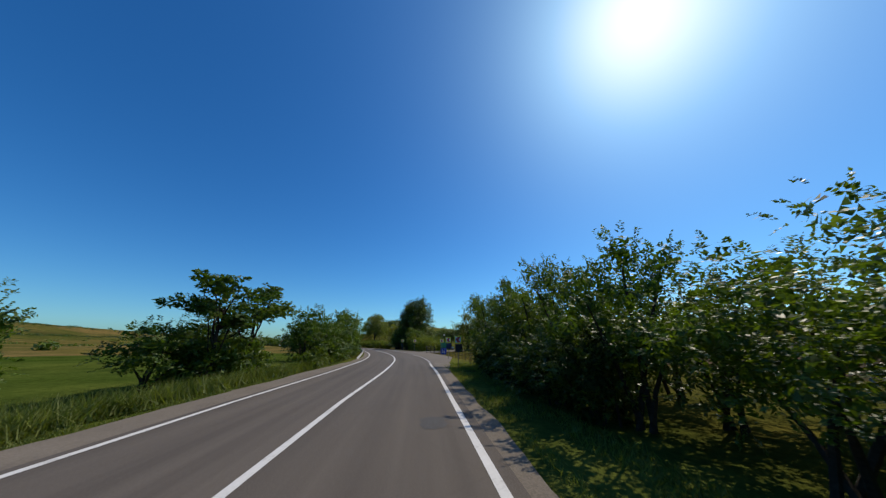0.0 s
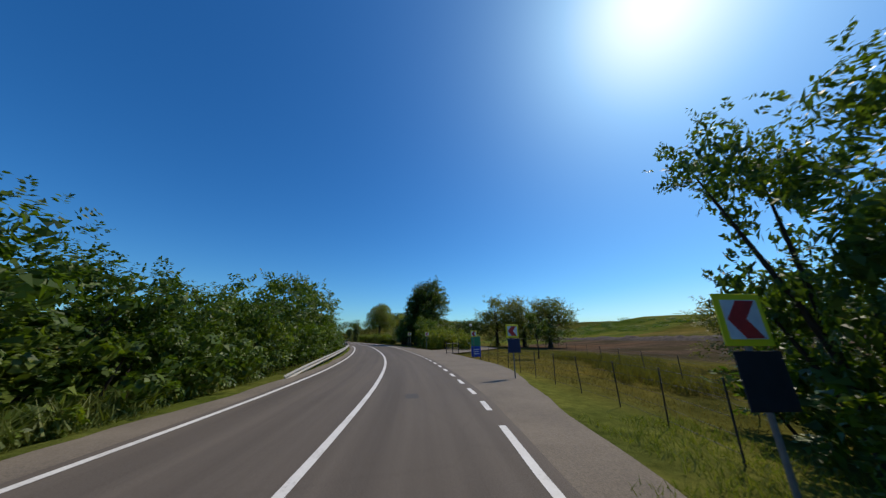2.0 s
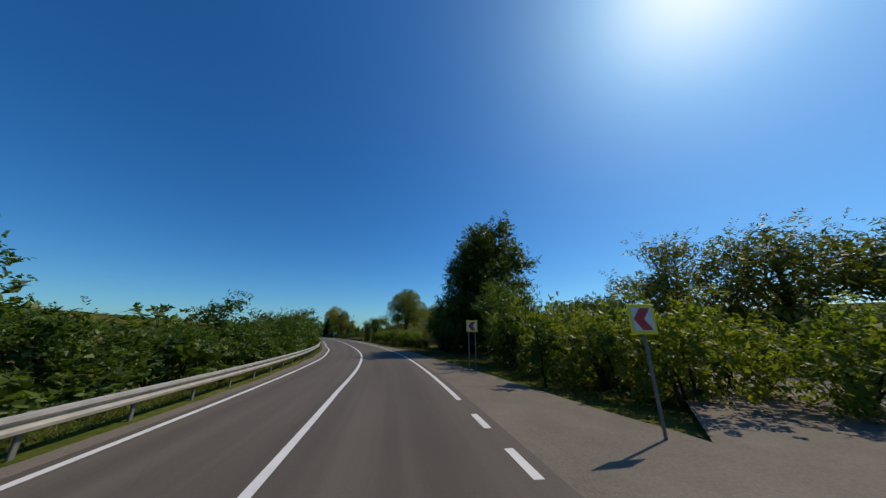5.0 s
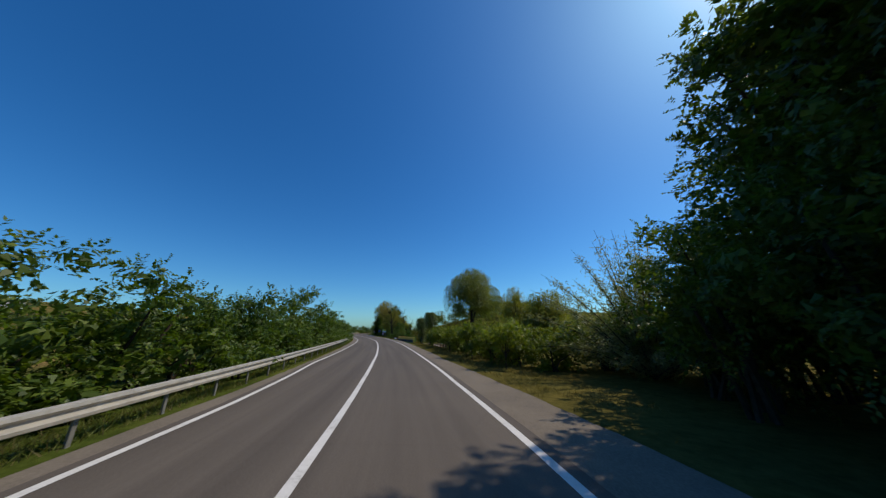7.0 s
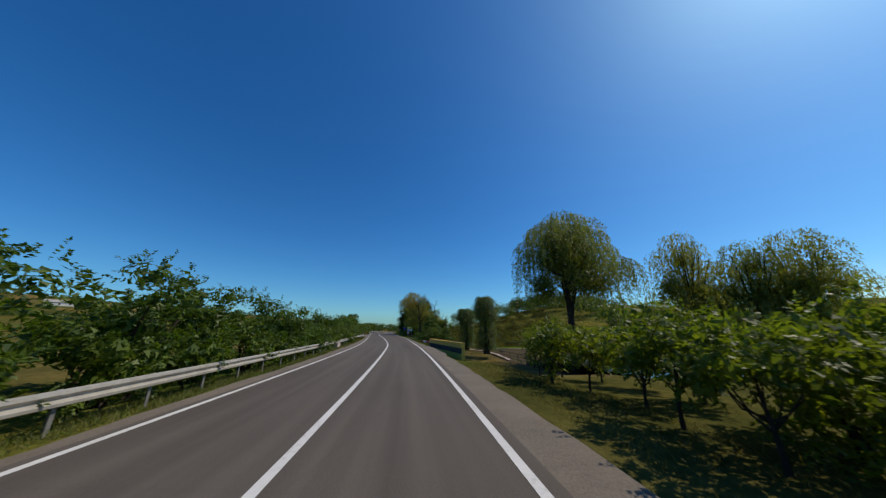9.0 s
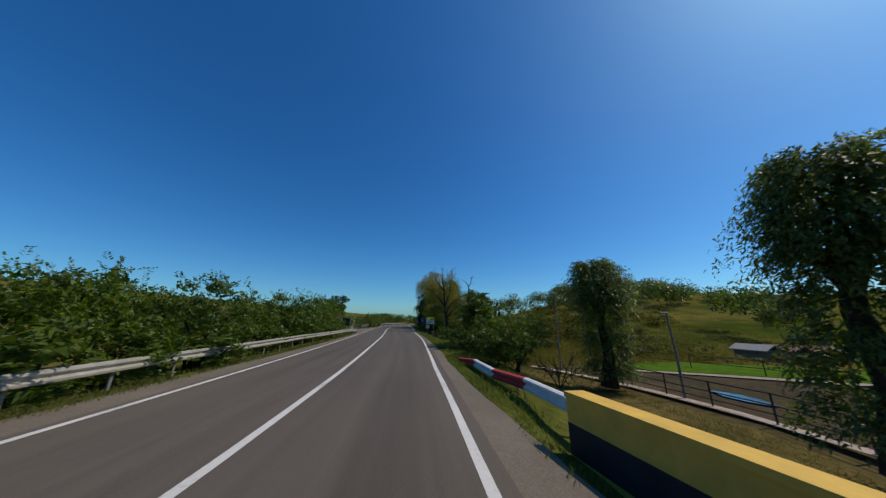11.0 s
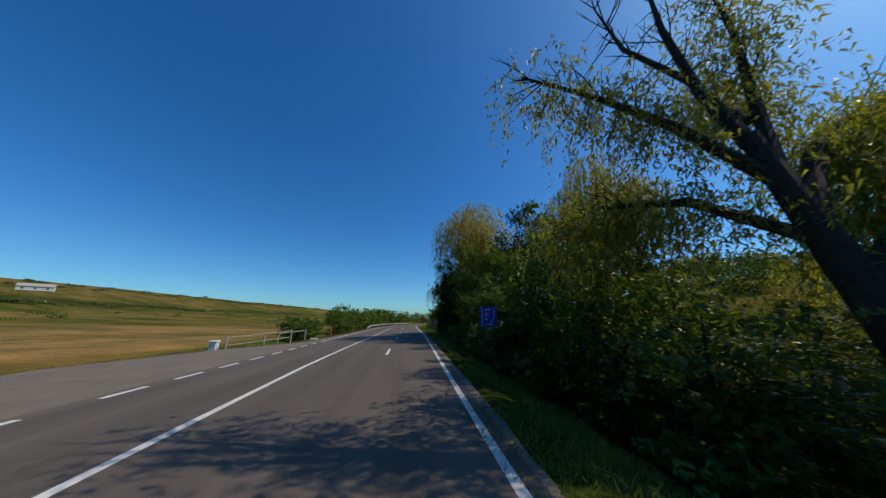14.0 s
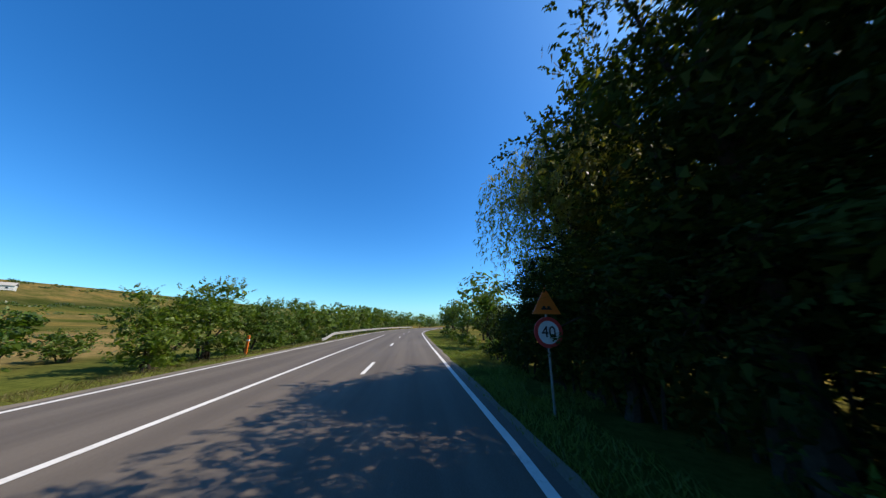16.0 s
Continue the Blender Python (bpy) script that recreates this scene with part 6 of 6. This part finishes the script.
def shed(x, y, z, turn, w, label, mat):
    ob = root("shed", Matrix.Translation((x, y, z)) @ Matrix.Rotation(turn, 4, "Z"), label, "shed", "pond sheds")
    part("wall", boxed((w * .86, 1.7, 1.2), (0, 0, .6)), M_wood, ob, "dark open front")
    bm = bmesh.new()
    pts = [(-w / 2, -1.2, 1.15), (w / 2, -1.2, 1.15), (w / 2, 0, 1.75), (-w / 2, 0, 1.75), (-w / 2, 1.2, 1.15), (w / 2, 1.2, 1.15)]
    up = [bm.verts.new(p) for p in pts]
    dn = [bm.verts.new((p[0], p[1], p[2] - .1)) for p in pts]
    for q in ((0, 1, 2, 3), (3, 2, 5, 4)):
        bm.faces.new([up[i] for i in q])
        bm.faces.new([dn[i] for i in q][::-1])
    for a, b in ((0, 1), (1, 2), (2, 5), (5, 4), (4, 3), (3, 0)):
        bm.faces.new((up[b], up[a], dn[a], dn[b]))
    part("roof", bm, mat, ob, "low reddish roof")


def strip(name, near, far, lift, material, label, n=4):
    """A patch of ground between two lines of (s, d) places, laid just over the meadow."""
    verts = []
    for (s0, d0), (s1, d1) in zip(near, far):
        for k in range(n + 1):
            s, d = s0 + (s1 - s0) * k / n, d0 + (d1 - d0) * k / n
            verts.append(P(s, d, ground_at(s, d) + lift))
    w = n + 1
    faces = [(i * w + k, i * w + k + 1, (i + 1) * w + k + 1, (i + 1) * w + k) for i in range(len(near) - 1) for k in range(n)]
    return tagged(mesh_object(name, verts, faces, material), label, name.replace("_", " "), kind="structure")


NEAR_EDGE = [(155.5, 19), (153.4, 22), (151.4, 25), (149.8, 28), (148.4, 31), (147.3, 35), (146.3, 39), (144.5, 46)]
FAR_EDGE = [(160, 22), (159.6, 25), (159, 28), (158, 31), (157, 34), (155.8, 38), (154.5, 42), (152, 49)]
strip("lawn", NEAR_EDGE, FAR_EDGE, .09, M_lawn, "bright green mown strip beyond the pond")
strip("sand_edge", [(s - .9, d - .5) for s, d in NEAR_EDGE], NEAR_EDGE, .07, M_sand, "pale sandy edge of the pond", 2)
strip("pond_path", [(140, 14.6), (143, 14.3), (146, 14.0), (149, 13.7), (152, 13.2), (155, 12.7), (158, 12.2)], [(140, 15.1), (143, 14.8), (146, 14.5), (149, 14.2), (152, 13.7), (155, 13.2), (158, 12.7)], .12, M_pink_concrete, "narrow pinkish concrete path along the bank", 2)
strip("puddle", [(146.6, 16.9), (147.3, 16.6), (148.2, 16.6), (149.0, 17.0)], [(146.7, 17.2), (147.5, 17.6), (148.3, 17.7), (149.1, 17.3)], .06, M_water, "shallow muddy puddle reflecting the sky", 2)
place("broad", 174, 71, 8.5, 9.0, group="garden trees")
for k in range(8):
    p, t = on_road(150)
    q = P(163, 42 + 4.0 * k)
    shed(q.x, q.y, height(163, 42 + 4.0 * k, q.x, q.y) + .1, heading(150) - radians(90), 3.6, "small wooden pond shed with a low reddish roof", M_roof if k % 3 else M_concrete)


def house(x, y, z, turn, w, dp, h, label):
    ob = root("house", Matrix.Translation((x, y, z)) @ Matrix.Rotation(turn, 4, "Z"), label, "house")
    part("wall", boxed((w, dp, h), (0, 0, h / 2)), M_wall_white, ob)
    bm = bmesh.new()
    e = .5
    pts = [(-w / 2 - e, -dp / 2 - e, h), (w / 2 + e, -dp / 2 - e, h), (w / 2 + e, 0, h + dp * .32), (-w / 2 - e, 0, h + dp * .32), (-w / 2 - e, dp / 2 + e, h), (w / 2 + e, dp / 2 + e, h)]
    up = [bm.verts.new(p) for p in pts]
    dn = [bm.verts.new((p[0], p[1], p[2] - .2)) for p in pts]
    for q in ((0, 1, 2, 3), (3, 2, 5, 4)):
        bm.faces.new([up[i] for i in q])
        bm.faces.new([dn[i] for i in q][::-1])
    for a, b in ((0, 1), (1, 2), (2, 5), (5, 4), (4, 3), (3, 0)):
        bm.faces.new((up[b], up[a], dn[a], dn[b]))
    part("roof", bm, M_concrete, ob, "pale grey roof")
    for k in range(3):
        wd = part("window", boxed((1.2, .08, 1.1), (-w / 3 + k * w / 3, -dp / 2 - .02, h * .55), .02), M_glass, ob)
        part("sill", boxed((1.4, .16, .08), (-w / 3 + k * w / 3, -dp / 2 - .06, h * .55 - .6)), M_concrete, wd)


house(-483, 178, 23.3, radians(80), 18, 8, 3.6, "long pale farm house with a grey roof on the hillside")


def parked_car(s, d, turn):
    ob = root("car", at_road(s, d, None, turn), "small white car parked by the driveway", "car")
    bm = boxed((1.7, 4.1, .62), (0, 0, .62), .14)
    part("body", bm, M_car, ob, "", True)
    part("cabin", boxed((1.48, 2.2, .55), (0, -.1, 1.16), .16), M_glass, ob, "dark glazed cabin")
    part("car_roof", boxed((1.4, 1.6, .08), (0, -.1, 1.44), .03), M_car, ob)
    for x in (-.8, .8):
        for y in (-1.3, 1.3):
            w = bmesh.new()
            bmesh.ops.create_cone(w, cap_ends=True, segments=18, radius1=.32, radius2=.32, depth=.2, matrix=Matrix.Translation((x, y, .32)) @ Matrix.Rotation(radians(90), 4, "Y"))
            tyre = part("wheel", w, M_rubber, ob)
            w2 = bmesh.new()
            bmesh.ops.create_cone(w2, cap_ends=True, segments=12, radius1=.19, radius2=.17, depth=.22, matrix=Matrix.Translation((x, y, .32)) @ Matrix.Rotation(radians(90), 4, "Y"))
            part("rim", w2, M_rail, tyre)


parked_car(70.5, 18.2, 40)
parked_car(74, 19.6, 30)
# the side drive into the grounds
tagged(mesh_object("driveway", [P(s, d, .0 - .012) for s, d in [(50, 7.0), (58, 7.0), (66, 15.5), (82, 21), (80, 24), (62, 19.5), (54, 11.5)]], [(0, 1, 2, 6), (2, 5, 6), (2, 3, 4, 5)], M_gravel), "pale driveway into the grounds", "driveway", kind="structure")


# plants that were grown but never set out
for options in TEMPLATES.values():
    for t in options:
        if not t[3]:
            for c in list(t[0].children):
                bpy.data.objects.remove(c, do_unlink=True)
            bpy.data.objects.remove(t[0], do_unlink=True)
